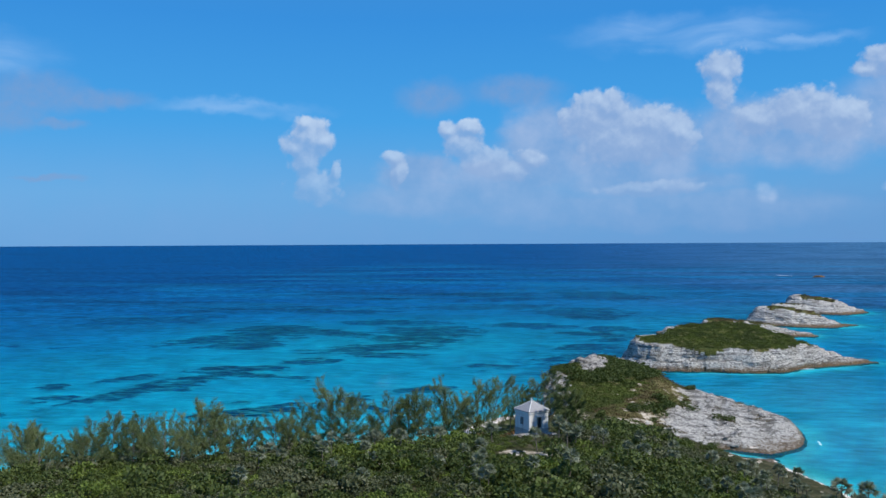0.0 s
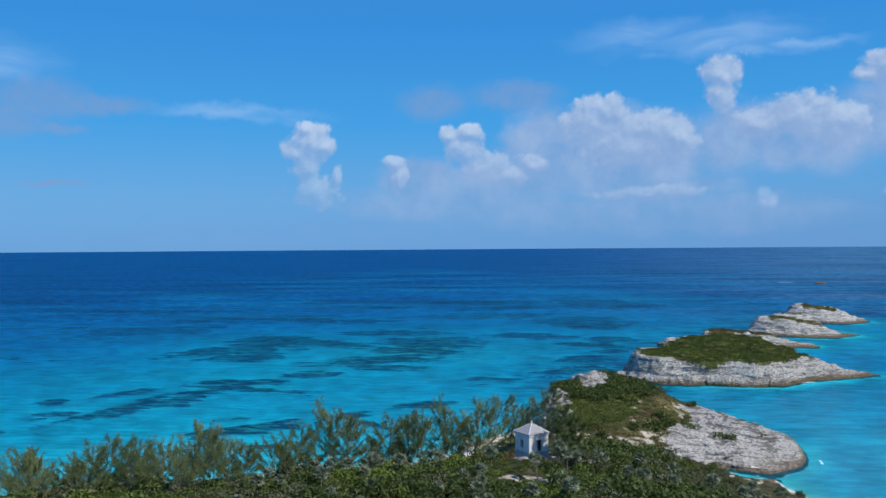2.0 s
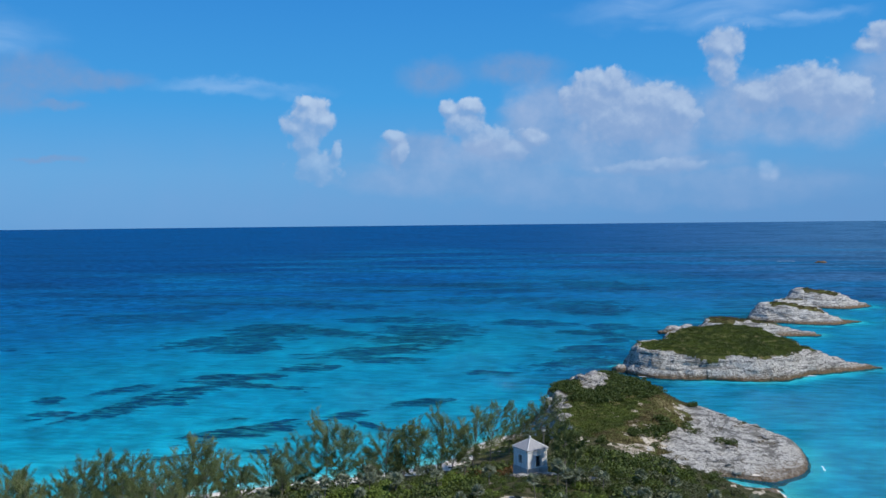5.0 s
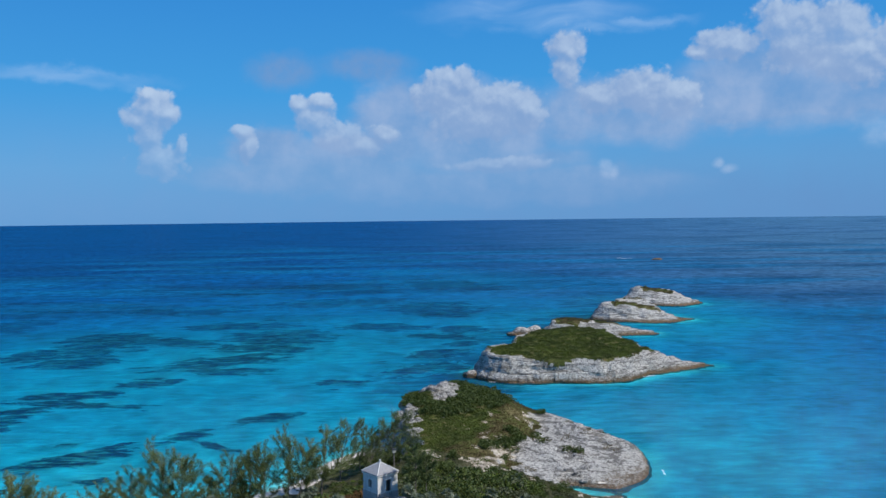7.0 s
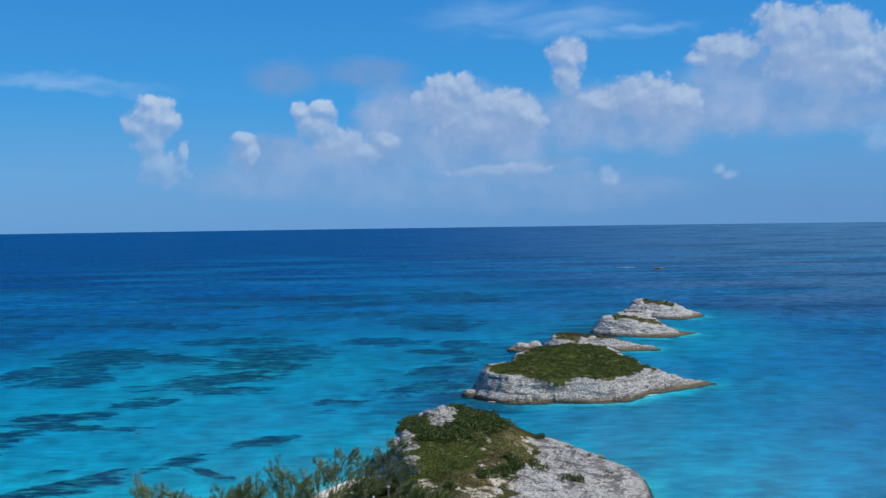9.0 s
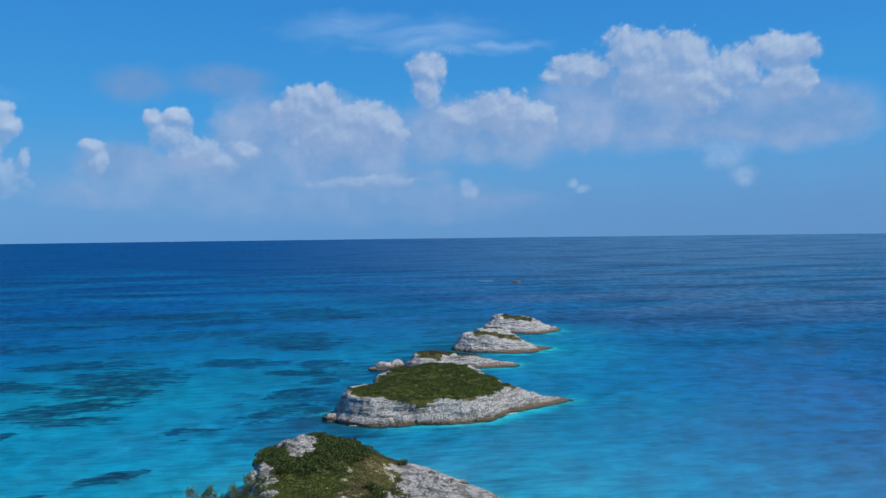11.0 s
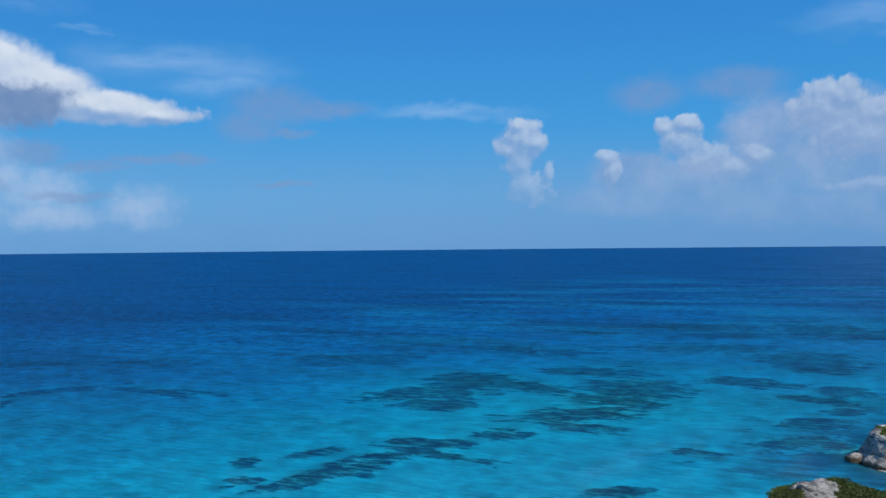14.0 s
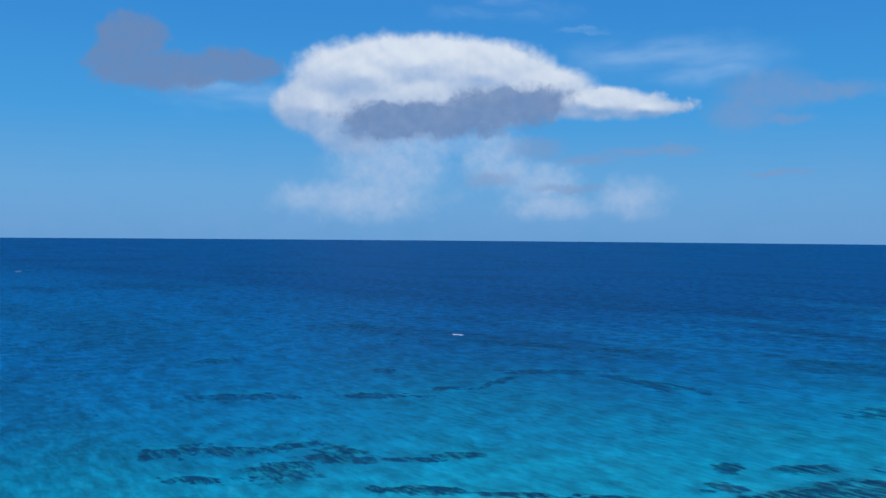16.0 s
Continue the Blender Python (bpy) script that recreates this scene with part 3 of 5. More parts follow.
def sea_depth(x, y):
    """Water depth: pale flats near the shore, a drop-off beyond the outer reef, shallow again along the islets."""
    off = np.maximum(-all_inside(x, y), 0)
    wav = 26 * rough(x, y, 160, 4, 61)
    e1 = y - 300 + wav + 0.06 * np.maximum(-x - 400, 0)
    e2 = -(x + 372) * 0.862 + (y - 300) * 0.507 + wav
    edge = np.minimum(e1 + 0.35 * np.maximum(x + 372, 0), e2)
    near_islet = np.maximum(-np.maximum.reduce([islet_inside(k, x, y) for k in ISLETS] + [head_inside(x, y)]), 0)
    flat = 0.9 + 2.0 * np.exp(-near_islet / 40.0) + 2.6 * (1 - np.exp(-off / 45.0)) + 2.6 * step(60, 330, off) + 0.8 * rough(x, y, 90, 3, 67)
    d = flat * (0.35 + 0.65 * step(0, 6, off)) + 26 * (1 - np.exp(-np.maximum(edge, 0) / 430.0)) + 6.0 * step(-150, 190, edge) * step(30, 160, off)
    d = d + (3.5 * step(260, 620, y) + 2.2 * step(50, 200, x)) * step(8, 60, off)
    d = d + 9 * step(550, 1500, np.hypot(x, y)) + 10 * step(1500, 3000, np.hypot(x, y))
    d = d + 1.3 * step(90, 300, -x) * step(8, 60, off)
    rocks = islets_off(x, y)
    d = d + 1.5 * np.exp(-rocks / 26.0) * step(2, 10, rocks) + 0.7 * step(20, 70, x) * step(6, 40, off)
    d = d + 1.1 * np.exp(-np.maximum(-head_inside(x, y), 0) / 9.0) * step(18, 30, x)
    pale = np.exp(-(((x - 5) / 85) ** 2 + ((y - 690) / 120) ** 2))
    d = d * (1 - 0.45 * pale * (0.6 + 0.8 * lumps(x / 40, y / 40, 71)))
    return np.maximum(d, 0.25)


def mesh_of(name, co, faces, mats, which=None, smooth=True):
    me = bpy.data.meshes.new(name)
    me.from_pydata(np.asarray(co).tolist(), [], np.asarray(faces).tolist())
    for m in mats:
        me.materials.append(m)
    if which is not None:
        me.polygons.foreach_set("material_index", np.asarray(which, dtype=np.int32))
    if smooth:
        me.polygons.foreach_set("use_smooth", np.ones(len(me.polygons), dtype=bool))
    me.update()
    return me


def quads(rows, cols, wrap=False):
    i, j = np.meshgrid(np.arange(rows - 1), np.arange(cols if wrap else cols - 1), indexing="ij")
    k = (j + 1) % cols
    return np.stack([i * cols + j, i * cols + k, (i + 1) * cols + k, (i + 1) * cols + j], -1).reshape(-1, 4)


def used(co, faces, keep):
    """Drops the faces that are not kept, and the corners that no face uses."""
    faces = faces[keep]
    ids, back = np.unique(faces, return_inverse=True)
    return co[ids], back.reshape(faces.shape)


# seen low over the water, the floor seems to lie far higher than it does
SEEMING = 0.22

# sea surface and sea floor: one polar sheet each, out to the horizon
RINGS, SPOKES = 210, 540
ring = np.concatenate([[0.0], np.geomspace(12, 4900, RINGS - 1)])
turn = np.linspace(0, 2 * np.pi, SPOKES, endpoint=False)
rr, tt = np.meshgrid(ring, turn, indexing="ij")
sx, sy = rr * np.sin(tt), 30 + rr * np.cos(tt)
rise = 26.0 * step(1500, 4900, rr)
deep = sea_depth(sx, sy)
sea_faces = quads(RINGS, SPOKES, True)[:, ::-1]
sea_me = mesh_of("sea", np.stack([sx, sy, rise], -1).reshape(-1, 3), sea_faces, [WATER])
sea_me.attributes.new("depth", "FLOAT", "POINT").data.foreach_set("value", deep.reshape(-1).astype(np.float32))
sea = tagged(new("water", sea_me), "clear turquoise sea turning deep blue offshore, lightly rippled", "sea", kind="structure")
inner = int(np.searchsorted(ring, 2400))
bed_me = mesh_of("seabed", np.stack([sx, sy, -SEEMING * deep], -1)[:inner].reshape(-1, 3), quads(inner, SPOKES, True)[:, ::-1], [SEABED])
rubble = np.exp(-islets_off(sx, sy) / 28.0) * (0.25 + 0.65 * step(30, -30, sx - 0.42 * (sy - 180)))
bed_me.attributes.new("rubble", "FLOAT", "POINT").data.foreach_set("value", rubble[:inner].reshape(-1).astype(np.float32))
tagged(new("seabed", bed_me), "pale sand sea floor under clear shallow water", "seabed", kind="structure")

# mainland and headland: one sheet, finer where it is seen
gx = np.concatenate([np.arange(-150, -70, 2.0), np.arange(-70, -14, 0.6), np.arange(-14, 48, 0.4), np.arange(48, 60, 2.0)])
gy = np.concatenate([np.arange(-60, 70, 3.0), np.arange(70, 136, 0.55), np.arange(136, 206, 0.4)])
X, Y = np.meshgrid(gx, gy, indexing="ij")
Z = land_height(X, Y)
co = np.stack([X, Y, Z], -1)
# the cliff's beds stand proud and fall back
gxx, gyy = np.gradient(Z, gx, gy)
slope = np.hypot(gxx, gyy)
push = 0.55 * rough(Z * 2.4 + 0.05 * X, Y * 0.22 + X * 0.15, 1.0, 3, 83) * step(0.9, 2.0, slope)
co[..., 0] -= push * gxx / (slope + 1e-6)
co[..., 1] -= push * gyy / (slope + 1e-6)
faces = quads(len(gx), len(gy))[:, ::-1]
flat = co.reshape(-1, 3)
centre = flat[faces].mean(1)
cx, cy, cz = centre.T
cs = slope.reshape(-1)[faces].mean(1)
patch = rough(cx, cy, 5.0, 4, 91, 0.6)
bare = rough(cx, cy, 2.6, 3, 95, 0.6)


def ground_kind(x, y, z, s, patch, bare):
    """0 scrub floor, 1 turf, 2 limestone, 3 sand, 4 pale bare soil."""
    dm, dh, d = main_inside(x, y), head_inside(x, y), land_inside(x, y)
    side = x - 0.25 * (y - 170)
    kind = np.zeros(len(x), dtype=np.int32)
    kind[(rough(x, y, 7, 3, 131) < -0.56) & (rough(x, y, 1.8, 2, 135) > -0.1)] = 4
    head = on_head(x, y, d)
    kind[head] = 1
    worn = np.exp(-((x - 9) ** 2 / 18 + (y - 141.5) ** 2 / 16)) + 0.8 * np.exp(-((x - 15) ** 2 / 40 + (y - 151) ** 2 / 50)) + 0.35 * np.exp(-((x + 2) ** 2 / 30 + (y - 146) ** 2 / 60))
    kind[(d > 1) & (worn + 1.0 * bare + 0.10 * head > 0.60)] = 4
    spit = side + 4.0 * patch + 3.0 * bare + 0.42 * np.maximum(150 - y, 0)
    kind[head & (spit > 19.5)] = 2
    kind[(dh > -2) & (s > 0.8) & (y > 152) & (x < 12)] = 2
    kind[head & (np.exp(-((x - 1.8) ** 2 / 9 + (y - 175) ** 2 / 38)) + 0.6 * bare > 0.52)] = 2
    kind[head & (np.exp(-((x + 5.0) ** 2 / 9 + (y - 164) ** 2 / 40)) + 0.5 * bare > 0.62)] = 2
    kind[(x < 2) & (d < 3.4 + 2.0 * patch) & (dh < 1.0) & (z < 2.2 + patch)] = 3
    kind[(x >= 2) & (y < 143.5) & (d < 0.5 + 1.0 * patch) & (z < 1.4)] = 3
    kind[z < 0.0] = 3
    kind[(dh > -5) & (dm < 1.0) & (z < 0.6)] = 2
    return kind


def on_head(x, y, d):
    return (d > 0) & (y > 149 - 0.45 * np.clip(x, 0, 30))


kind = ground_kind(cx, cy, cz, cs, patch, bare)
keep = flat[faces][:, :, 2].max(1) > -2.5
c2, f2 = used(flat, faces, keep)
ground = tagged(new("ground", mesh_of("ground", c2, f2, [SOIL, TURF, ROCK, SAND, PALE_SOIL], kind[keep])),
                "scrubby limestone headland with grassy knoll, bare rock spit and white beach", "ground", kind="structure")


def islet(key, label, grassy, res, tilt, beds=0.8, lumpy=0.75, ease=1.0):
    """A flat-topped limestone islet with bedded cliffs; grassy: how far the turf stays from the edge, None for bare rock."""
    caps, (level, x0, y0, east, north) = ISLETS[key]
    xs = [v for c in caps for v in (c[0], c[2])]
    ys = [v for c in caps for v in (c[1], c[3])]
    r = max(c[4] for c in caps) + 5
    gx, gy = np.arange(min(xs) - r, max(xs) + r, res), np.arange(min(ys) - r, max(ys) + r, res)
    X, Y = np.meshgrid(gx, gy, indexing="ij")
    d = islet_inside(key, X, Y)
    u = tilt(X, Y)
    edge = (4.2 + 8.0 * np.clip(u, 0, 1)) * ease * (1 + 0.5 * rough(X, Y, 9, 3, 103))
    wall = np.clip(u, 0, 1)
    rise = np.maximum(level + east * (X - x0) + north * (Y - y0), 1.8) * (1 - 0.62 * wall)
    h = rise * (0.40 * step(-0.2, 1.5 + 2 * wall, d) + 0.60 * step(1.2, edge, d)) + 0.045 * np.maximum(d, 0) + lumpy * rough(X, Y, 5.5, 4, 101, 0.6) * step(0.0, 2.5, d)
    ledge = np.floor(h / beds) * beds + beds * step(0.55, 1.0, h / beds - np.floor(h / beds))
    h = np.where(d > 0, h * 0.35 + 0.65 * ledge * (d < edge + 1.5) + 0.65 * h * (d >= edge + 1.5) + 0.20 * rough(X, Y, 1.6, 3, 107), np.maximum(1.3 * d, -4))
    ga, gb = np.gradient(h, gx, gy)
    s = np.hypot(ga, gb)
    push = 1.3 * rough(h * 1.6 + 0.04 * X, Y * 0.12 + X * 0.10, 1.0, 4, 113) * step(0.5, 1.5, s)
    co = np.stack([X - push * ga / (s + 1e-6), Y - push * gb / (s + 1e-6), h], -1).reshape(-1, 3)
    faces = quads(len(gx), len(gy))[:, ::-1]
    ce = co[faces].mean(1)
    fd = d.reshape(-1)[faces].mean(1)
    which = np.zeros(len(faces), dtype=np.int32)
    if grassy is not None:
        fu = np.clip(tilt(ce[:, 0], ce[:, 1]), 0, 1)
        which[fd + 2.6 * rough(ce[:, 0], ce[:, 1], 6, 4, 119, 0.65) > grassy + 9 * fu] = 1
    keep = co[faces][:, :, 2].max(1) > -2.2
    c2, f2 = used(co, faces, keep)
    return tagged(new("islet", mesh_of("islet", c2, f2, [ROCK_ISLET, TURF], which[keep])), label, "islet", kind="structure"), (X, Y, h, d)


def main_tilt(x, y):
    return (x - 57) / 20 + 0.30 * step(18, 32, x) * step(246, 234, y)


def third_tilt(x, y):
    return (x - 64) / 30


def fourth_tilt(x, y):
    return (x - 88) / 26 + (368 - y) / 30


def fifth_tilt(x, y):
    return (x - 112) / 28 + (430 - y) / 30


main_islet, MAIN = islet("main", "flat-topped limestone islet with bedded cliffs and a green turf cap", 4.4, 0.36, main_tilt)
third_islet, THIRD = islet("third", "low white limestone islet with a yellowish scrub patch", 4.4, 0.5, third_tilt, 1.3, 1.0, 1.1)
fourth_islet, FOURTH = islet("fourth", "pale layered limestone islet with dark scrub on its crown", 8.4, 0.5, fourth_tilt, 1.3, 1.4, 1.5)
fifth_islet, FIFTH = islet("fifth", "far white limestone islet with a low scrub crown", 9.6, 0.55, fifth_tilt, 1.3, 1.5, 1.7)

# ---------------------------------------------------------------- reefs, rocks and foam in the sea
REEFS_MADE, REEF_PLAN = [], []


def reef(x, y, half_length, half_width, degrees):
    """A ragged patch of dark coral heads under the water."""
    seed = 200 + len(REEFS_MADE)
    REEF_PLAN.append((x, y, half_length, half_width, degrees))
    res = max(0.5, half_length / 60)
    a, b = np.arange(-1.9 * half_length, 1.9 * half_length, res), np.arange(-1.7 * half_width, 1.7 * half_width, max(res * 0.7, 0.5))
    U, V = np.meshgrid(a, b, indexing="ij")
    ca, sa = math.cos(radians(degrees)), math.sin(radians(degrees))
    X, Y = x + U * ca - V * sa, y + U * sa + V * ca
    f = 1.30 - np.hypot(U / (1.18 * half_length), V / half_width) + 1.0 * rough(U * 0.55, V, max(half_width * 0.9, 3.0), 5, seed, 0.68) + 0.55 * rough(X * 0.3, Y, 2.4, 4, seed + 50, 0.7)
    d = sea_depth(X, Y)
    Z = np.minimum(-SEEMING * d + 0.05 + np.minimum(0.05 * d, 0.3) * step(0, 0.6, f) + 0.08 * rough(X, Y, 1.6, 3, seed + 9) * step(0, 0.3, f), -0.12)
    faces = quads(len(a), len(b))[:, ::-1]
    keep = f.reshape(-1)[faces].min(1) > 0
    if keep.sum() < 4:
        return
    c2, f2 = used(np.stack([X, Y, Z, f], -1).reshape(-1, 4), faces, keep)
    me = mesh_of("coral_reef", c2[:, :3], f2, [REEF])
    me.attributes.new("core", "FLOAT", "POINT").data.foreach_set("value", c2[:, 3].astype(np.float32))
    REEFS_MADE.append(tagged(new("coral_reef", me), "dark ragged coral reef patch under turquoise water", "reef", "reef patches"))


reef(-127, 294, 25, 16.8, 58)
reef(-116, 327, 15, 20.5, 21)
reef(-112, 277, 11, 9.7, 27)
reef(-90, 319, 13, 7.7, -31)
reef(-83, 367, 16, 16.4, 7)
reef(-58, 331, 15, 22.4, 4)
reef(-58, 303, 16, 9.9, 6)
reef(-64, 275, 18, 11.0, 35)
reef(-61, 259, 10, 5.9, -9)
reef(-78, 242, 5, 6.3, 5)
reef(-72, 244, 3, 3.2, 44)
reef(-98, 224, 5, 6.3, 16)
reef(-87, 226, 7, 5.6, 34)
reef(-85, 214, 14, 3.7, -12)
reef(-97, 206, 6, 5.9, 32)
reef(-94, 194, 3, 6.1, 17)
reef(-38, 198, 6, 3.1, 18)
reef(-49, 187, 2, 1.6, 19)
reef(-25, 239, 7, 3.9, 10)
reef(-26, 229, 2, 1.7, 22)
reef(-3, 258, 11, 6.6, 40)
reef(1, 285, 12, 6.3, 34)
reef(3, 259, 7, 7.5, 12)
reef(11, 307, 5, 8.8, -4)
reef(-23, 358, 19, 10.1, -16)
reef(5, 327, 10, 7.3, -15)
reef(12, 348, 7, 9.4, -37)
reef(-51, 466, 29, 18.2, 18)
reef(2, 427, 20, 24.1, 4)
reef(8, 579, 20, 41.7, 22)
reef(-136, 430, 15, 14.1, -35)
reef(-109, 429, 16, 11.5, 14)
reef(-183, 379, 13, 20.8, 13)
reef(-200, 442, 18, 18.4, 24)
reef(-171, 461, 17, 13.4, 6)
reef(-118, 543, 28, 18.3, 3)
reef(-65, 569, 29, 27.9, 11)
reef(-47, 531, 27, 17.2, 11)
reef(-339, 306, 30, 9.2, 32)
reef(-282, 336, 22, 14.5, 7)
reef(-250, 223, 14, 2.9, -66)
reef(-256, 259, 18, 5.9, 60)
reef(-217, 267, 25, 7.4, -4)
reef(-275, 130, 14, 8.0, 61)
reef(-248, 172, 12, 5.1, 57)
reef(-249, 198, 5, 4.2, 79)
reef(-213, 88, 7, 6.4, 86)
reef(-206, 100, 8, 4.3, 55)
reef(-202, 114, 7, 3.9, 84)
reef(-181, 102, 7, 7.9, 65)
reef(-186, 121, 7, 9.1, 68)
reef(-185, 84, 5, 2.8, 47)
reef(-174, 132, 7, 2.1, 55)
reef(-170, 145, 6, 3.7, 67)
reef(-152, 120, 9, 2.8, 50)
reef(-137, 135, 7, 2.0, 47)
reef(-122, 151, 8, 2.4, 47)
reef(-116, 176, 4, 3.5, 54)
reef(-125, 190, 3, 4.9, 33)
reef(-114, 205, 7, 3.9, 64)
reef(-104, 183, 12, 4.3, 75)
reef(-100, 194, 7, 6.9, 57)
reef(-201, 367, 18, 21.6, 59)
reef(-358, 155, 11, 7.0, -78)
reef(-447, 271, 25, 27.3, 31)
reef(-296, 200, 4, 5.7, 67)
reef(-51, 182, 7, 3.3, 59)
reef(-37, 197, 7, 3.2, 32)
reef(-68, 165, 10, 4.4, 45)
reef(-72, 176, 2, 1.5, 20)
reef(-43, 174, 5, 1.5, -43)
reef(-58, 151, 3, 2.4, 11)
reef(-73, 145, 4, 2.0, 38)


# over the reefs the water is shallower than over the sand round them
over_reef = np.zeros_like(sx)
for x, y, half_length, half_width, degrees in REEF_PLAN:
    ca, sa = math.cos(radians(degrees)), math.sin(radians(degrees))
    u, v = (sx - x) * ca + (sy - y) * sa, (sy - y) * ca - (sx - x) * sa
    over_reef = np.maximum(over_reef, step(1.25, 0.7, np.hypot(u / half_length, v / half_width)))
sea_me.attributes["depth"].data.foreach_set("value", (deep * (1 - 0.22 * over_reef)).reshape(-1).astype(np.float32))


def foam(x, y, length, width, degrees, seed, label):
    """Broken white water lying on the sea."""
    a, b = np.arange(-length, length, length / 26), np.arange(-width, width, width / 12)
    U, V = np.meshgrid(a, b, indexing="ij")
    ca, sa = math.cos(radians(degrees)), math.sin(radians(degrees))
    f = 1 - np.hypot(U / length, V / width) + 0.8 * rough(U, V, max(width, 0.8), 4, seed, 0.65) - 0.3
    X, Y = x + U * ca - V * sa, y + U * sa + V * ca
    faces = quads(len(a), len(b))[:, ::-1]
    keep = f.reshape(-1)[faces].min(1) > 0
    c2, f2 = used(np.stack([X, Y, 0.05 + 0.12 * np.clip(f, 0, 0.6) + 0.04 * rough(X, Y, 0.9, 2, seed)], -1).reshape(-1, 3), faces, keep)
    if len(f2):
        tagged(new("foam", mesh_of("foam", c2, f2, [FOAM])), label, "foam", kind="stuff")


foam(-373, 296, 6.5, 2.0, 30, 301, "white breaker on the outer reef")
foam(-1290, 232, 7, 2.5, 60, 302, "far white breaker on the outer reef")
foam(38.9, 150.5, 2.6, 0.28, 85, 303, "thin white wash round the rock spit")
foam(59, 238.3, 3.0, 0.5, 25, 306, "thin white wash at the islet's foot")
foam(17, 233, 2.4, 0.8, 10, 307, "thin white wash at the islet's foot")
foam(126, 425, 5, 1.0, 20, 308, "thin white wash at the far islet")
foam(196, 880, 11, 1.6, -20, 309, "line of white breakers far out")


def boulder(name, x, y, z, sx, sy, sz, seed, mat, label, category="rock"):
    bm = bmesh.new()
    bmesh.ops.create_icosphere(bm, subdivisions=3, radius=1)
    for v in bm.verts:
        k = 1 + 0.35 * (noise.noise(v.co * 1.4 + Vector((seed, 0, 0)))) + 0.25 * noise.noise(v.co * 4 + Vector((0, seed, 0)))
        v.co = Vector((v.co.x * sx, v.co.y * sy, v.co.z * sz)) * k
    me = bpy.data.meshes.new(name)
    bm.to_mesh(me)
    bm.free()
    me.materials.append(mat)
    me.polygons.foreach_set("use_smooth", np.ones(len(me.polygons), dtype=bool))
    ob = new(name, me)
    ob.location = (x, y, z)
    return tagged(ob, label, category)


for x, y, a, b, c in ((33, 325, 3.6, 2.4, 2.0), (38, 327, 3.0, 2.2, 2.4), (29, 322, 1.8, 1.4, 0.9), (10.6, 241, 2.2, 2.4, 1.4), (69, 342, 2.0, 1.8, 1.2)):
    boulder("rock_stack", x, y, 0.3, a, b, c, x * 0.7, ROCK_ISLET, "pale limestone rock standing in the sea beside the islets")
boulder("sea_rock", 219, 845, 0.4, 5.0, 2.0, 1.3, 5, ROCK_WET, "dark wave-washed rock far out at sea")

# outcrops: the broken crown of the knoll, the bluff above the beach, loose rock on the spit
rr_ = random.Random(5)


def outcrop(x0, x1, y0, y1, count, lo, hi, label, sink=0.25):
    for _ in range(count):
        x, y, s = rr_.uniform(x0, x1), rr_.uniform(y0, y1), rr_.uniform(lo, hi)
        z = float(land_height(np.array([x]), np.array([y]))[0])
        if z < 0.2:
            continue
        ob = boulder("rock", x, y, z - sink * s, s * rr_.uniform(0.8, 1.5), s * rr_.uniform(0.7, 1.2), s * rr_.uniform(0.45, 0.8), rr_.uniform(0, 50), ROCK_DRY, label)
        ob.rotation_euler = (rr_.uniform(-0.3, 0.3), rr_.uniform(-0.3, 0.3), rr_.uniform(0, 6))
        ob["group"] = "outcrops on the headland"


outcrop(-1.5, 4.2, 174, 181, 13, 0.7, 1.7, "jagged white limestone outcrop on the crown of the knoll")
outcrop(0.5, 4.8, 168, 175, 8, 0.5, 1.1, "pale broken limestone below the crown of the knoll")
outcrop(-7.5, -3.5, 160, 171, 14, 0.7, 1.6, "grey limestone outcrop at the edge of the bluff")
outcrop(-5.0, -1.5, 154, 161, 6, 0.6, 1.3, "grey limestone outcrop at the foot of the bluff")
outcrop(20, 33, 144, 176, 34, 0.3, 0.8, "loose weathered limestone rock on the bare spit", 0.1)

# ---------------------------------------------------------------- the hut


def part(name, bm, mat, parent=None, label=""):
    """Links a bmesh as one mesh object under a thing or a part."""
    me = bpy.data.meshes.new(name)
    bm.to_mesh(me)
    bm.free()
    me.materials.append(mat)
    ob = new(name, me)
    ob.parent = parent
    return tagged(ob, label)


def thing(name, m, label, category, group=""):
    ob = new(name)
    ob.empty_display_size = 0.2
    ob.matrix_basis = m
    return tagged(ob, label, category, group)


def box(bm, x0, y0, z0, x1, y1, z1, bevel=0.0):
    made = bmesh.ops.create_cube(bm, size=1, matrix=Matrix.Translation(((x0 + x1) / 2, (y0 + y1) / 2, (z0 + z1) / 2)) @ Matrix.Diagonal((x1 - x0, y1 - y0, z1 - z0, 1)))
    if bevel:
        edges = {e for v in made["verts"] for e in v.link_edges}
        bmesh.ops.bevel(bm, geom=list(edges), offset=bevel, segments=1, affect="EDGES")


def height_at(x, y):
    return float(land_height(np.array([float(x)]), np.array([float(y)]))[0])


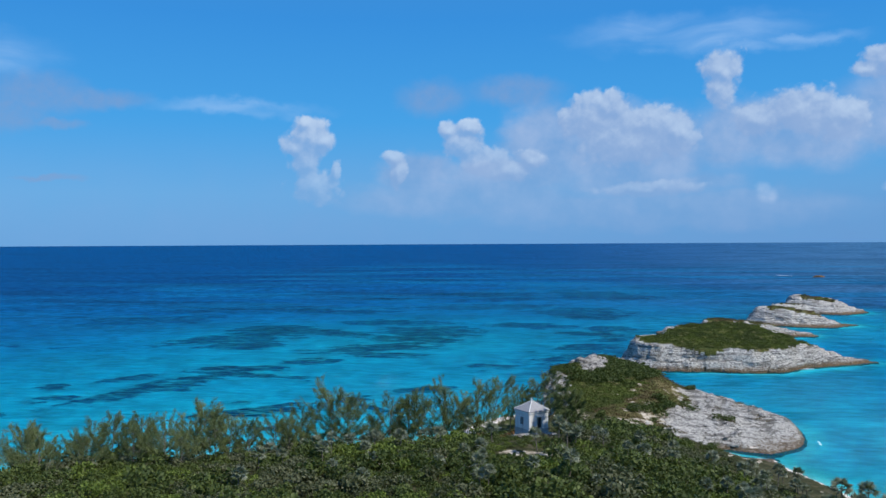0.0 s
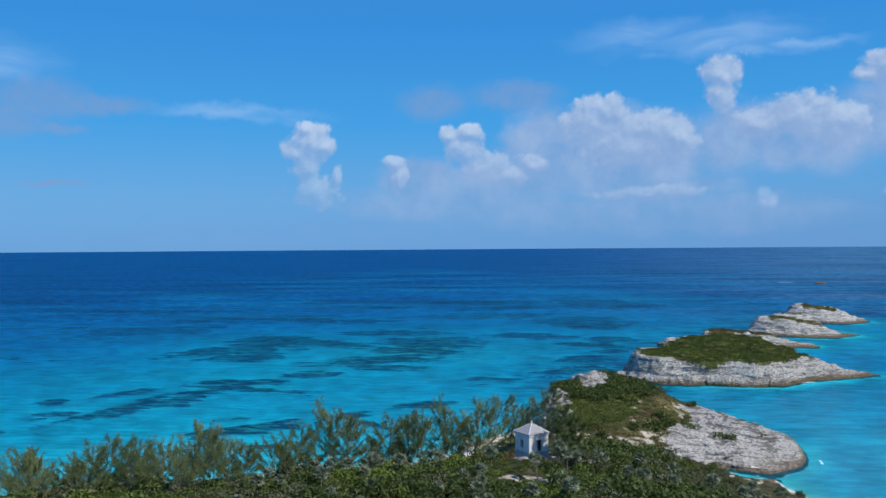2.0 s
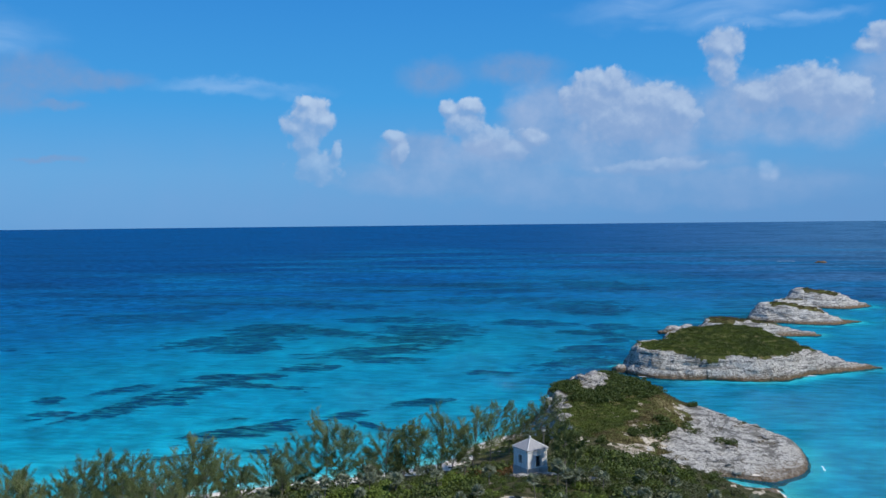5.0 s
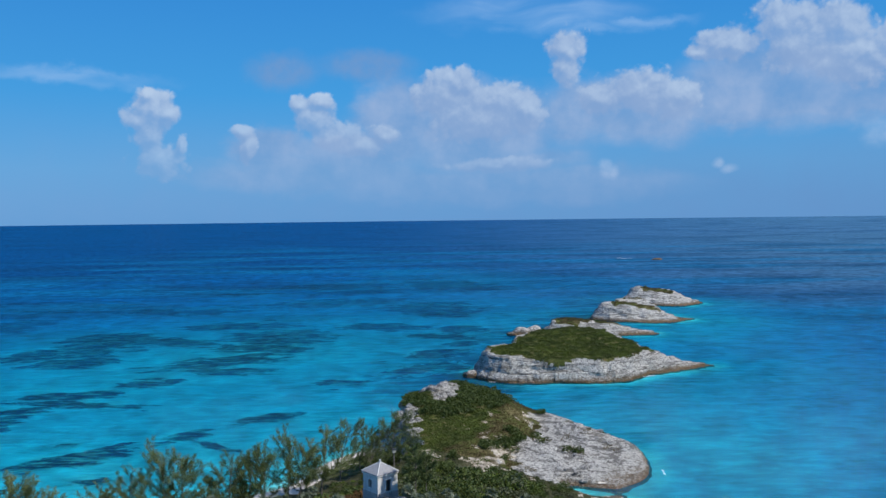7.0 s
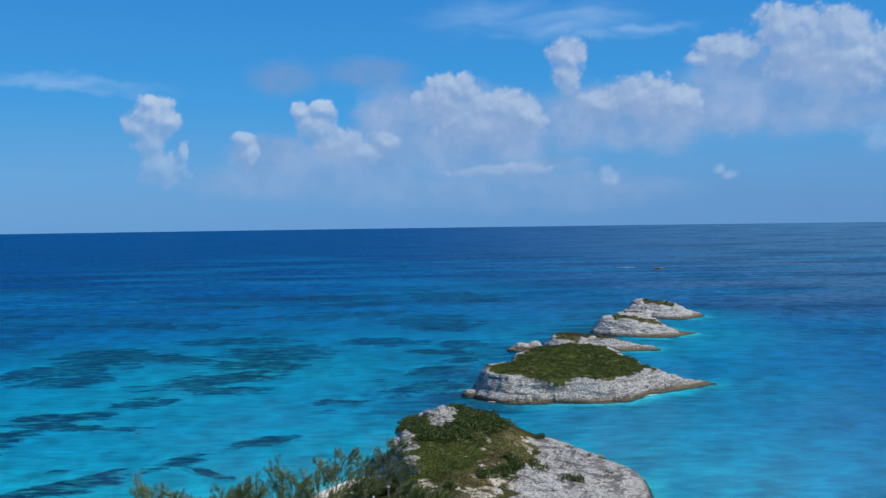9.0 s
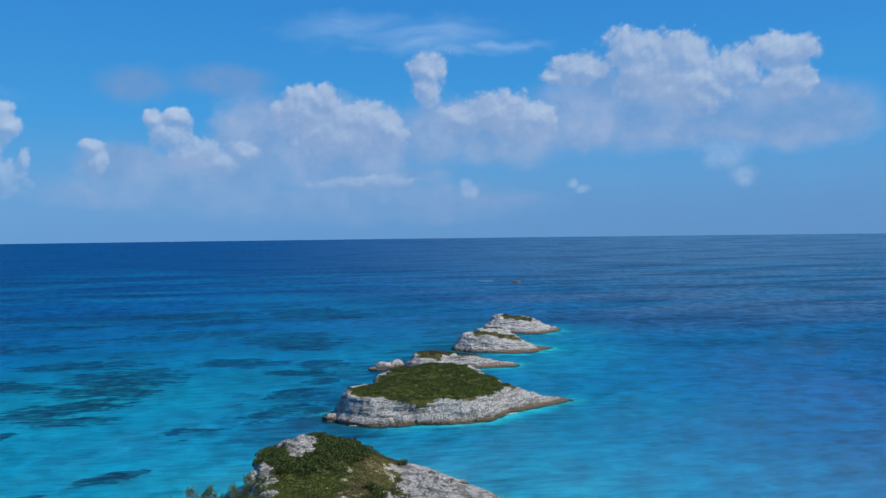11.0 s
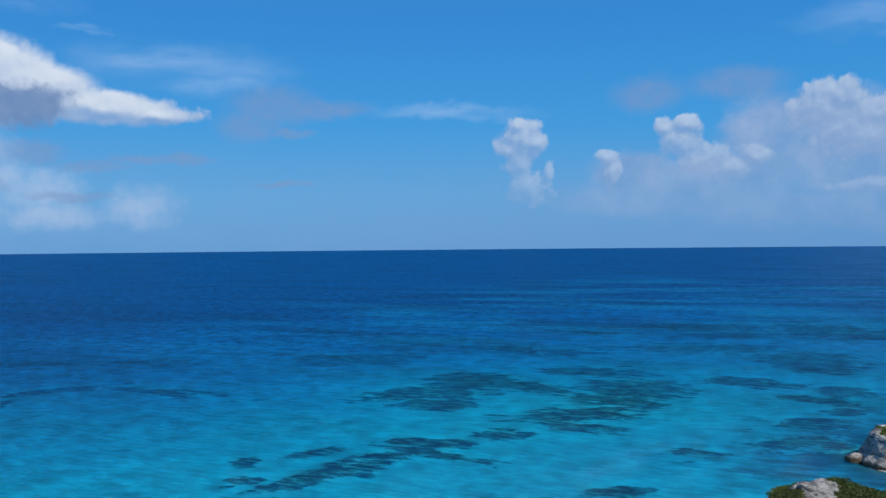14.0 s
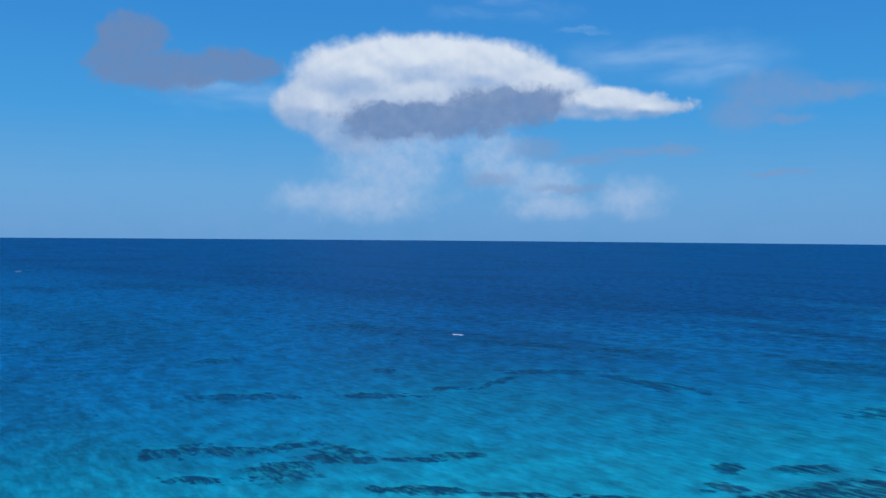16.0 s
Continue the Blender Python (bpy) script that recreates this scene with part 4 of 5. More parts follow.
HUT_X, HUT_Y, HUT_S, HUT_EAVE = -6.88, 116.3, 3.15, 11.05
HUT_Z = height_at(HUT_X, HUT_Y) - 0.25
HUT_H = HUT_EAVE - HUT_Z
hut = thing("hut", pose(HUT_X, HUT_Y, HUT_Z, 0, 0, 40), "small square whitewashed stone hut with a grey hipped roof, weathered", "hut")
half, thick = HUT_S / 2, 0.28
openings = {0: (-0.30, 0.42, HUT_H - 2.25, HUT_H - 0.78), 90: None, 180: None, 270: (-0.42, 0.28, HUT_H - 1.85, HUT_H - 0.80)}
for turn_deg, hole in openings.items():
    # each wall lies along its own x, its outside towards -y
    m = pose(0, 0, 0, 0, 0, turn_deg)
    bm = bmesh.new()
    lo, hi = -half, half - thick
    y0, y1 = -half, -half + thick
    if hole:
        a, b, z0, z1 = hole
        box(bm, lo, y0, 0, a, y1, HUT_H), box(bm, b, y0, 0, hi, y1, HUT_H)
        box(bm, a, y0, 0, b, y1, z0), box(bm, a, y0, z1, b, y1, HUT_H)
        bmesh.ops.remove_doubles(bm, verts=bm.verts, dist=0.0005)
    else:
        box(bm, lo, y0, 0, hi, y1, HUT_H)
    bm.transform(m)
    wall = part("wall", bm, PLASTER, hut)
    bm = bmesh.new()
    box(bm, -half - 0.07, y0 - 0.07, -0.6, half + 0.0, y0 - 0.002, HUT_H - 2.32, 0.02)
    bm.transform(m)
    part("plinth", bm, PLINTH, hut, "bare grey masonry plinth")
    bm = bmesh.new()
    box(bm, -half - 0.11, y0 - 0.11, HUT_H - 0.20, half - 0.003, y0 - 0.003, HUT_H - 0.004, 0.02)
    bm.transform(m)
    part("cornice", bm, TRIM, hut)
    if hole:
        a, b, z0, z1 = hole
        bm = bmesh.new()
        w, o = 0.11, y0 - 0.045
        box(bm, a - w, o, z0 - w, a, y0 - 0.002, z1 + w), box(bm, b, o, z0 - w, b + w, y0 - 0.002, z1 + w)
        box(bm, a, o, z1, b, y0 - 0.002, z1 + w), box(bm, a, o, z0 - w, b, y0 - 0.002, z0)
        bm.transform(m)
        part("window_frame", bm, TRIM, hut, "white raised window surround")
        bm = bmesh.new()
        box(bm, b - 0.30, y0 + 0.10, z0 + 0.004, b - 0.004, y0 + 0.15, z1 - 0.004)
        bm.transform(m)
        part("shutter", bm, DARKWOOD, hut, "dark wooden shutter standing inside the opening")
bm = bmesh.new()
box(bm, -half + thick + 0.004, -half + thick + 0.004, 0.0, half - thick - 0.004, half - thick - 0.004, 0.12)
part("floor_slab", bm, PLINTH, hut)
bm = bmesh.new()
e = half + 0.16
vs = [bm.verts.new(v) for v in ((-e, -e, HUT_H + 0.003), (e, -e, HUT_H + 0.003), (e, e, HUT_H + 0.003), (-e, e, HUT_H + 0.003), (-e, -e, HUT_H + 0.09), (e, -e, HUT_H + 0.09), (e, e, HUT_H + 0.09), (-e, e, HUT_H + 0.09), (0, 0, HUT_H + 1.22))]
bm.faces.new(vs[3::-1])
for i in range(4):
    j = (i + 1) % 4
    bm.faces.new((vs[i], vs[j], vs[j + 4], vs[i + 4]))
    bm.faces.new((vs[i + 4], vs[j + 4], vs[8]))
roof = part("roof", bm, ROOFING, hut, "grey hipped roof")
for i, (ax, ay) in enumerate(((-e, -e), (e, -e), (e, e), (-e, e))):
    bm = bmesh.new()
    d = Vector((-ax, -ay, 1.13))
    bmesh.ops.create_cone(bm, cap_ends=True, segments=6, radius1=0.05, radius2=0.05, depth=d.length)
    bm.transform(Matrix.Translation(Vector((ax, ay, HUT_H + 0.10)) + d / 2) @ d.to_track_quat("Z", "Y").to_matrix().to_4x4())
    part("ridge_tile", bm, TRIM, roof)
bm = bmesh.new()
bmesh.ops.create_uvsphere(bm, u_segments=10, v_segments=8, radius=0.13, matrix=Matrix.Translation((0, 0, HUT_H + 1.42)))
bmesh.ops.create_cone(bm, cap_ends=True, segments=8, radius1=0.12, radius2=0.07, depth=0.22, matrix=Matrix.Translation((0, 0, HUT_H + 1.26)))
part("finial", bm, TRIM, roof, "white round finial")

# weathered post with a small box on its head, behind the hut
px, py = -5.4, 123.0
post = thing("beacon_post", pose(px, py, height_at(px, py) - 0.1, 0, 0, 15), "weathered timber post carrying a small pale box, behind the hut", "post")
post_h = 11.7 - height_at(px, py)
bm = bmesh.new()
bmesh.ops.create_cone(bm, cap_ends=True, segments=8, radius1=0.09, radius2=0.07, depth=post_h, matrix=Matrix.Translation((0, 0, post_h / 2)))
part("pole", bm, BARK, post)
bm = bmesh.new()
box(bm, -0.2, -0.2, post_h, 0.2, 0.2, post_h + 0.45, 0.02)
part("box", bm, FADED, post, "pale wooden box")
bm = bmesh.new()
box(bm, -0.30, -0.30, post_h + 0.452, 0.30, 0.30, post_h + 0.54, 0.02)
part("cap", bm, DARKWOOD, post, "dark cap")

for i, (x, y, a, b, c) in enumerate(((0.9, 112.2, 1.2, 0.7, 0.5), (0.2, 111.4, 0.7, 0.5, 0.3), (-4.6, 113.2, 1.5, 0.35, 0.3), (-7.8, 112.6, 1.3, 0.4, 0.3), (4.5, 124.0, 0.9, 0.6, 0.4))):
    boulder("boulder", x, y, height_at(x, y) + 0.2, a, b, c, i * 3.1 + 1, ROCK_DRY, "pale limestone block half hidden in the scrub beside the hut")

# ---------------------------------------------------------------- plants


def leaf_quads(centres, along, across, length, width, bend=0.0):
    """One four-cornered leaf at each centre; returns corners and faces."""
    k = len(centres)
    l, w = length[:, None] * along * 0.5, width[:, None] * across * 0.5
    drop = np.zeros((k, 3))
    drop[:, 2] = -bend * length
    co = np.stack([centres - l, centres + w, centres + l + drop, centres - w], 1).reshape(-1, 3)
    return co, np.arange(4 * k).reshape(k, 4)


def unit(v):
    return v / (np.linalg.norm(v, axis=-1, keepdims=True) + 1e-9)


def shrub_mesh(name, seed, count, mat, leaf, flat=0.75, blobs=7):
    """A lumpy rounded shrub about 1.2 m in radius: clumps of leaves over a few short stems."""
    r = np.random.RandomState(seed)
    mid = np.stack([r.uniform(-0.75, 0.75, blobs), r.uniform(-0.75, 0.75, blobs), r.uniform(0.35, 0.95, blobs) * flat], -1)
    rad = r.uniform(0.38, 0.72, blobs)
    which = r.choice(blobs, count, p=rad ** 2 / (rad ** 2).sum())
    out = unit(r.normal(size=(count, 3)) + np.array([0, 0, 0.45]))
    c = mid[which] + out * (rad[which] * r.uniform(0.72, 1.08, count))[:, None] * np.array([1, 1, flat])
    c[:, 2] = np.maximum(c[:, 2], 0.02)
    along = unit(out + 0.9 * r.normal(size=(count, 3)))
    across = unit(np.cross(along, out + 0.5 * r.normal(size=(count, 3))))
    co, f = leaf_quads(c, along, across, leaf * r.uniform(0.7, 1.5, count), 0.62 * leaf * r.uniform(0.7, 1.4, count), 0.12)
    return co, f


def stems(co_list, fa_list, r, paths):
    """Tapered five-sided limbs along paths of points with radii."""
    base = sum(len(c) for c in co_list)
    for pts, rad in paths:
        k = len(pts)
        ring = []
        for i in range(k):
            d = unit(pts[min(i + 1, k - 1)] - pts[max(i - 1, 0)])
            u = unit(np.cross(d, np.array([0.31, 0.9, 0.2])))
            v = np.cross(d, u)
            a = np.linspace(0, 2 * np.pi, 5, endpoint=False)[:, None]
            ring.append(pts[i] + rad[i] * (np.cos(a) * u + np.sin(a) * v))
        co_list.append(np.concatenate(ring))
        f = [[base + i * 5 + j, base + i * 5 + (j + 1) % 5, base + (i + 1) * 5 + (j + 1) % 5, base + (i + 1) * 5 + j] for i in range(k - 1) for j in range(5)]
        fa_list.append(np.array(f))
        base += 5 * k


def casuarina(seed, tall, spread, needles, lean):
    """Feathery casuarina: a leaning tapered trunk, upswept limbs, sprays of thin drooping needles."""
    r = np.random.RandomState(seed)
    paths, tips = [], []
    t = np.linspace(0, 1, 8)
    trunk = np.stack([lean * tall * t ** 1.6 + 0.06 * np.sin(t * 7 + seed), 0.05 * np.sin(5 * t + 2 * seed) * tall * 0.3, tall * t], -1)
    paths.append((trunk, 0.070 * (1 - 0.9 * t) * tall / 6 + 0.010))
    for b in range(int(13 + tall * 1.6)):
        s = r.uniform(0.12, 0.93)
        at = np.array([np.interp(s, t, trunk[:, i]) for i in range(3)])
        a = r.uniform(0, 2 * np.pi)
        length = spread * tall * (0.16 + 0.34 * (1 - s)) * r.uniform(0.7, 1.3)
        u = np.linspace(0, 1, 6)
        outward = np.array([math.cos(a) + lean * 1.5, math.sin(a), 0])
        pts = at + outward * (length * u)[:, None] + np.array([0, 0, 1.0]) * (length * (0.35 + 0.6 * s) * (0.75 * u + 0.65 * u * u))[:, None]
        pts = pts + 0.04 * r.normal(size=pts.shape) * u[:, None]
        paths.append((pts, 0.020 * (1 - 0.85 * u) * tall / 6 + 0.004))
        tips.append((pts, length))
        for _ in range(3):
            v0 = r.uniform(0.3, 0.85)
            st = np.array([np.interp(v0, u, pts[:, i]) for i in range(3)])
            d = unit(outward + r.normal(size=3) * 0.8 + np.array([0, 0, 0.9]))
            w = np.linspace(0, 1, 4)
            sub = st + d * (0.42 * length * w)[:, None] + np.array([0, 0, 0.12]) * (w * w)[:, None] * length
            paths.append((sub, 0.007 * (1 - 0.8 * w) + 0.003))
            tips.append((sub, 0.42 * length))
    tips.append((trunk[4:], tall * 0.3))
    co, fa = [], []
    stems(co, fa, r, paths)
    wood = (np.concatenate(co), np.concatenate(fa))
    weight = np.array([l for _, l in tips])
    pick = r.choice(len(tips), needles, p=weight / weight.sum())
    c = np.empty((needles, 3))
    d = np.empty((needles, 3))
    for i in range(len(tips)):
        sel = np.where(pick == i)[0]
        pts = tips[i][0]
        u = r.uniform(0.2, 1.03, len(sel)) ** 0.8
        grid = np.linspace(0, 1, len(pts))
        for k in range(3):
            c[sel, k] = np.interp(u, grid, pts[:, k])
        d[sel] = unit(pts[-1] - pts[0])
    c += r.normal(size=c.shape) * 0.09 * (tall / 6)
    along = unit(d * 0.9 + 0.5 * r.normal(size=c.shape) + np.array([lean, 0, 0.25]))
    across = unit(np.cross(along, r.normal(size=c.shape)))
    leaves = leaf_quads(c + along * 0.1, along, across, r.uniform(0.26, 0.56, needles), r.uniform(0.020, 0.038, needles), 0.2)
    return wood, leaves


def tree_thing(wood, leaves, m, label, group):
    ob = thing("casuarina_tree", m, label, "tree", group)
    a = new("trunk", mesh_of("trunk", *wood, [BARK]))
    b = new("crown", mesh_of("crown", *leaves, [NEEDLES], smooth=False))
    a.parent, b.parent = ob, ob
    return ob


# along the beach, from the far end to the hut: x, y, height of the top above the sea
TREES_WEST = [(-74.4, 106.1, 8.4), (-71.7, 106.7, 6.4), (-69.9, 109.4, 7.4), (-67.4, 109.8, 9.4), (-64.4, 109.5, 10.3), (-61.1, 111.1, 10.0), (-60.4, 114.9, 5.7), (-57.8, 115.9, 6.7),
              (-55.6, 117.8, 10.7), (-53.2, 117.2, 9.0), (-51.6, 119.8, 8.0), (-48.6, 119.5, 5.6)]
TREES_EAST = [(-44.6, 120.4, 8.6), (-41.8, 123.5, 9.7), (-37.3, 123.9, 11.4), (-34.8, 125.6, 10.3), (-32.5, 129.3, 6.7), (-29.3, 128.5, 10.4), (-27.2, 131.0, 10.0), (-24.9, 131.4, 9.3),
              (-22.2, 136.7, 10.0), (-20.5, 137.7, 8.8), (-17.4, 139.2, 11.0)]
kinds = []
for i, (tall, spread, count, lean) in enumerate(((6, 1.0, 7500, 0.10), (6, 1.2, 8000, 0.05), (6, 0.85, 6500, 0.16), (6, 1.1, 7500, -0.04), (6, 1.0, 6000, 0.22))):
    ob = tree_thing(*casuarina(400 + i, tall, spread, count, lean), pose(0, 0, -50), "feathery grey-green casuarina tree with thin upswept limbs above the beach", "casuarinas along the beach")
    kinds.append(ob)
rt = random.Random(11)


def plant_tree(kind, x, y, top, spin):
    z = height_at(x, y) - 0.1
    s = (top - z) / 6.2
    made = copy_thing(kinds[kind], pose(x, y, z, 0, 0, spin))
    made.scale = (s, s, s)
    return made


for i, (x, y, top) in enumerate(TREES_WEST + TREES_EAST):
    plant_tree(rt.choice((0, 1, 2, 3, 0, 1)), x, y, top, rt.uniform(-50, 50))
for i in range(16):
    x = rt.uniform(-78, -20)
    y = 114.5 + (x + 80) * 0.5 - rt.uniform(7, 15)
    plant_tree(rt.choice((0, 1, 2, 3)), x, y, height_at(x, y) + rt.uniform(2.6, 4.6), rt.uniform(0, 360))
for x, y, up in ((-66, 93, 6.0), (-62, 90, 5.4), (-59, 93, 4.6), (-56.5, 91, 4.4), (-52.5, 94, 5.2), (-49, 95, 5.8), (-46, 93, 4.2), (-43.5, 97, 5.6), (-40, 99, 5.0), (-69, 98, 5.5), (-36.5, 103, 4.6), (-54, 99, 5.0)):
    plant_tree(rt.choice((0, 1, 3)), x, y, height_at(x, y) + up, rt.uniform(0, 360))
# wind-bent trees by the cliff, behind the hut
for x, y, top, spin in ((-15.5, 147.0, 9.6, 10), (-12.5, 150.0, 8.0, -10), (-9.0, 148.5, 9.4, 15), (-7.4, 150.5, 10.3, -5), (-10.5, 146.0, 7.6, 30)):
    plant_tree(4, x, y, top, spin)
# the dense tree beside the hut
wood, leaves = casuarina(440, 7.0, 0.62, 15000, 0.02)
tree_thing(wood, leaves, pose(-2.3, 113.6, height_at(-2.3, 113.6) - 0.1, 0, 0, 20), "tall dense dark green casuarina tree beside the hut", "")
wood, leaves = casuarina(441, 5.4, 0.7, 9000, 0.02)
tree_thing(wood, leaves, pose(-1.0, 114.6, height_at(-1.0, 114.6) - 0.1, 0, 0, 70), "smaller dense casuarina tree beside the hut", "")
for ob in kinds:
    for o in (*ob.children_recursive, ob):
        bpy.data.objects.remove(o)

# thatch palms: a short stem and silvery fan leaves
frond_bm = bmesh.new()
for k in range(9):
    a = radians(-78 + 19.5 * k)
    tip = Vector((math.sin(a) * 0.42, 0.28 + math.cos(a) * 0.46, -0.05 - 0.12 * abs(math.sin(a))))
    side = Vector((math.cos(a), -math.sin(a), 0)) * 0.055
    root = Vector((0, 0.28, 0))
    midway = root.lerp(tip, 0.5) + Vector((0, 0, 0.03))
    frond_bm.faces.new([frond_bm.verts.new(v) for v in (root, midway + side, tip, midway - side)])
q = [frond_bm.verts.new(v) for v in ((-0.015, 0, 0), (0.015, 0, 0), (0.012, 0.3, 0.0), (-0.012, 0.3, 0.0))]
frond_bm.faces.new(q)
FROND_ME = bpy.data.meshes.new("frond")
frond_bm.to_mesh(FROND_ME)
frond_bm.free()
FROND_ME.materials.append(FROND)


def palm(seed, tall):
    r = random.Random(seed)
    ob = thing("thatch_palm", pose(0, 0, -60), "silvery thatch palm with fan leaves in the scrub", "palm", "thatch palms in the scrub")
    bm = bmesh.new()
    bmesh.ops.create_cone(bm, cap_ends=True, segments=7, radius1=0.07, radius2=0.05, depth=tall, matrix=Matrix.Translation((0, 0, tall / 2)))
    part("trunk", bm, BARK, ob)
    for k in range(15):
        f = new("frond", FROND_ME)
        f.parent = ob
        up = 75 - 6.5 * k + r.uniform(-8, 8)
        f.matrix_basis = Matrix.Translation((0, 0, tall)) @ pose(0, 0, 0, 0, 0, k * 137.5 + r.uniform(-15, 15)) @ pose(0, 0, 0, up, r.uniform(-25, 25), 0) @ Matrix.Diagonal((1.35, 1.35, 1.35, 1))
    return ob


palms = [palm(500 + i, t) for i, t in enumerate((0.9, 1.5, 2.4))]


def plant_palm(kind, x, y, lift=0.0, size=1.0):
    made = copy_thing(palms[kind], pose(x, y, height_at(x, y) - 0.1 + lift, rt.uniform(-6, 6), rt.uniform(-6, 6), rt.uniform(0, 360)))
    made.scale = (size, size, size)


for x, y, k, s in ((22.5, 121, 1, 1.0), (25.0, 117, 2, 1.0), (27.0, 115, 2, 1.1), (26.2, 113, 1, 1.0), (29.8, 105, 2, 1.5), (30.8, 104, 1, 1.5), (32.6, 105, 2, 1.5), (33.6, 103, 2, 1.3), (31.5, 102, 1, 1.4), (28.0, 104, 1, 1.1)):
    plant_palm(k, x, y, 0.6, s)
count = 0
while count < 92:
    x, y = rt.uniform(-40, 32), rt.uniform(80, 126)
    if main_inside(np.array([x]), np.array([y]))[0] < 7 or math.hypot(x - HUT_X, y - HUT_Y) < 9 or rt.random() > 0.25 + 0.75 * (lumps(np.array([x / 9]), np.array([y / 9]), 77)[0] > 0.5):
        continue
    plant_palm(rt.choice((0, 0, 1, 1, 2)), x, y, rt.uniform(0.2, 0.7), rt.uniform(0.75, 1.15))
    count += 1
for ob in palms:
    for o in (*ob.children_recursive, ob):
        bpy.data.objects.remove(o)

# the thicket
SPECIES = [("dark", BUSH, 0.24, 0.75), ("grey", BUSH_GREY, 0.26, 0.80), ("lime", BUSH_LIME, 0.20, 0.70), ("rust", BUSH_RUST, 0.20, 0.60)]
LABELS = {"dark": "dense dark green shrub in the coastal scrub", "grey": "grey-green broad-leaved shrub in the coastal scrub",
          "lime": "bright green rounded shrub in the coastal scrub", "rust": "rust-brown dying shrub in the coastal scrub"}
shapes = {}
for i, (key, mat, leaf, flat_) in enumerate(SPECIES):
    shapes[key] = [shrub_mesh("shrub", 600 + 10 * i + k, 330, mat, leaf, flat_, 6 + k) for k in range(3)]
shrub_meshes = {key: [mesh_of("shrub", co, f, [SPECIES[i][1]], smooth=False) for co, f in shapes[key]] for i, key in enumerate(shapes)}
rb = np.random.RandomState(21)
spots = []
pitch = 1.55
for gx_ in np.arange(-78, 44, pitch):
    for gy_ in np.arange(72, 164, pitch):
        spots.append((gx_, gy_))
spots = np.array(spots) + rb.uniform(-0.7, 0.7, (len(spots), 2))
bx, by = spots.T
bm_in, bz = land_inside(bx, by), land_height(bx, by)
shore_gap = np.where(bx > 0, 1.6, 2.8)
ok = (bm_in > shore_gap) & (np.hypot(bx - HUT_X, by - HUT_Y) > 2.6) & (np.hypot((bx - HUT_X) / 1.2, by - HUT_Y + 2.6) > 2.4) & (bz > 0.7)
ok &= ~((by > 133) & (bx < 0) & (rb.uniform(size=len(bx)) < step(133, 158, by)))
ok &= ~on_head(bx, by + 1 + 3 * rough(bx, by, 6, 2, 133), bm_in)
# gaps where pale ground shows through
ok &= rough(bx, by, 7, 3, 131) > -0.52
bx, by, bz = bx[ok], by[ok], bz[ok]
zone = rough(bx, by, 9, 3, 137, 0.6) + 0.35 * rb.normal(size=len(bx))
kind_of = np.where(zone > 0.42, 2, np.where(zone < -0.28, 1, 0))
rusty = 1.9 * np.exp(-((bx + 15) ** 2 / 50 + (by - 120) ** 2 / 30)) + 0.10 * rb.uniform(size=len(bx))
kind_of = np.where(rusty > rb.uniform(0.35, 1.2, len(bx)), 3, kind_of)
size = np.clip(np.exp(rb.normal(0.0, 0.33, len(bx)) + 0.45 * rough(bx, by, 11, 3, 151)), 0.5, 2.3) * np.where((by > 128) & (bx < -5), 0.7, 1.0) * (0.55 + 0.45 * step(8, 26, land_inside(bx, by))) * np.where(np.hypot(bx - HUT_X, by - HUT_Y) < 6, 0.40, 1.0)
size = np.where(((bx + 6) / 5.5) ** 2 + ((by - 109) / 7) ** 2 < 1, np.minimum(size, 0.55), size)
spin = rb.uniform(0, 2 * np.pi, len(bx))
shape = rb.randint(0, 3, len(bx))
near = np.where((np.abs(bx + 2) < 24) & (by > 82))[0]
near = near[np.argsort(by[near])][:290]
is_near = np.zeros(len(bx), dtype=bool)
is_near[near] = True
keys = [s[0] for s in SPECIES]
for i in near:
    key = keys[kind_of[i]]
    ob = new("shrub", shrub_meshes[key][shape[i]])
    ob.matrix_basis = pose(bx[i], by[i], bz[i] - 0.12, 0, 0, math.degrees(spin[i])) @ Matrix.Diagonal((size[i], size[i], size[i] * 1.05, 1))
    tagged(ob, LABELS[key], "shrub", "shrubs of the thicket")


def scatter(name, label, category, templates, mats, xs, ys, zs, sizes, spins, which, slot):
    """Many plants joined into one object."""
    cos, fas, mis, base = [], [], [], 0
    for i in range(len(xs)):
        co, f = templates[slot[i]][which[i]]
        ca, sa = math.cos(spins[i]), math.sin(spins[i])
        turned = co @ np.array([[ca, sa, 0], [-sa, ca, 0], [0, 0, 1]]) * sizes[i] + np.array([xs[i], ys[i], zs[i]])
        cos.append(turned), fas.append(f + base), mis.append(np.full(len(f), slot[i]))
        base += len(co)
    me = mesh_of(name, np.concatenate(cos), np.concatenate(fas), mats, np.concatenate(mis), smooth=False)
    return tagged(new(name, me), label, category, kind="stuff")


rest = ~is_near
scatter("scrub", "dense mixed green and grey coastal scrub covering the slope", "scrub", [shapes[k] for k in keys], [s[1] for s in SPECIES],
        bx[rest], by[rest], bz[rest] - 0.12, size[rest], spin[rest], shape[rest], kind_of[rest])

# turf: low tufts and cushions over the knoll and the islets' crowns


def tuft(seed, blades, tall, spread, width):
    r = np.random.RandomState(seed)
    c = np.stack([r.normal(size=blades) * spread, r.normal(size=blades) * spread, r.uniform(0.2, 0.5, blades) * tall], -1)
    along = unit(np.stack([r.normal(size=blades) * 0.7, r.normal(size=blades) * 0.7, np.ones(blades)], -1))
    across = unit(np.cross(along, r.normal(size=(blades, 3))))
    return leaf_quads(c, along, across, tall * r.uniform(0.7, 1.4, blades), np.full(blades, width), 0.25)


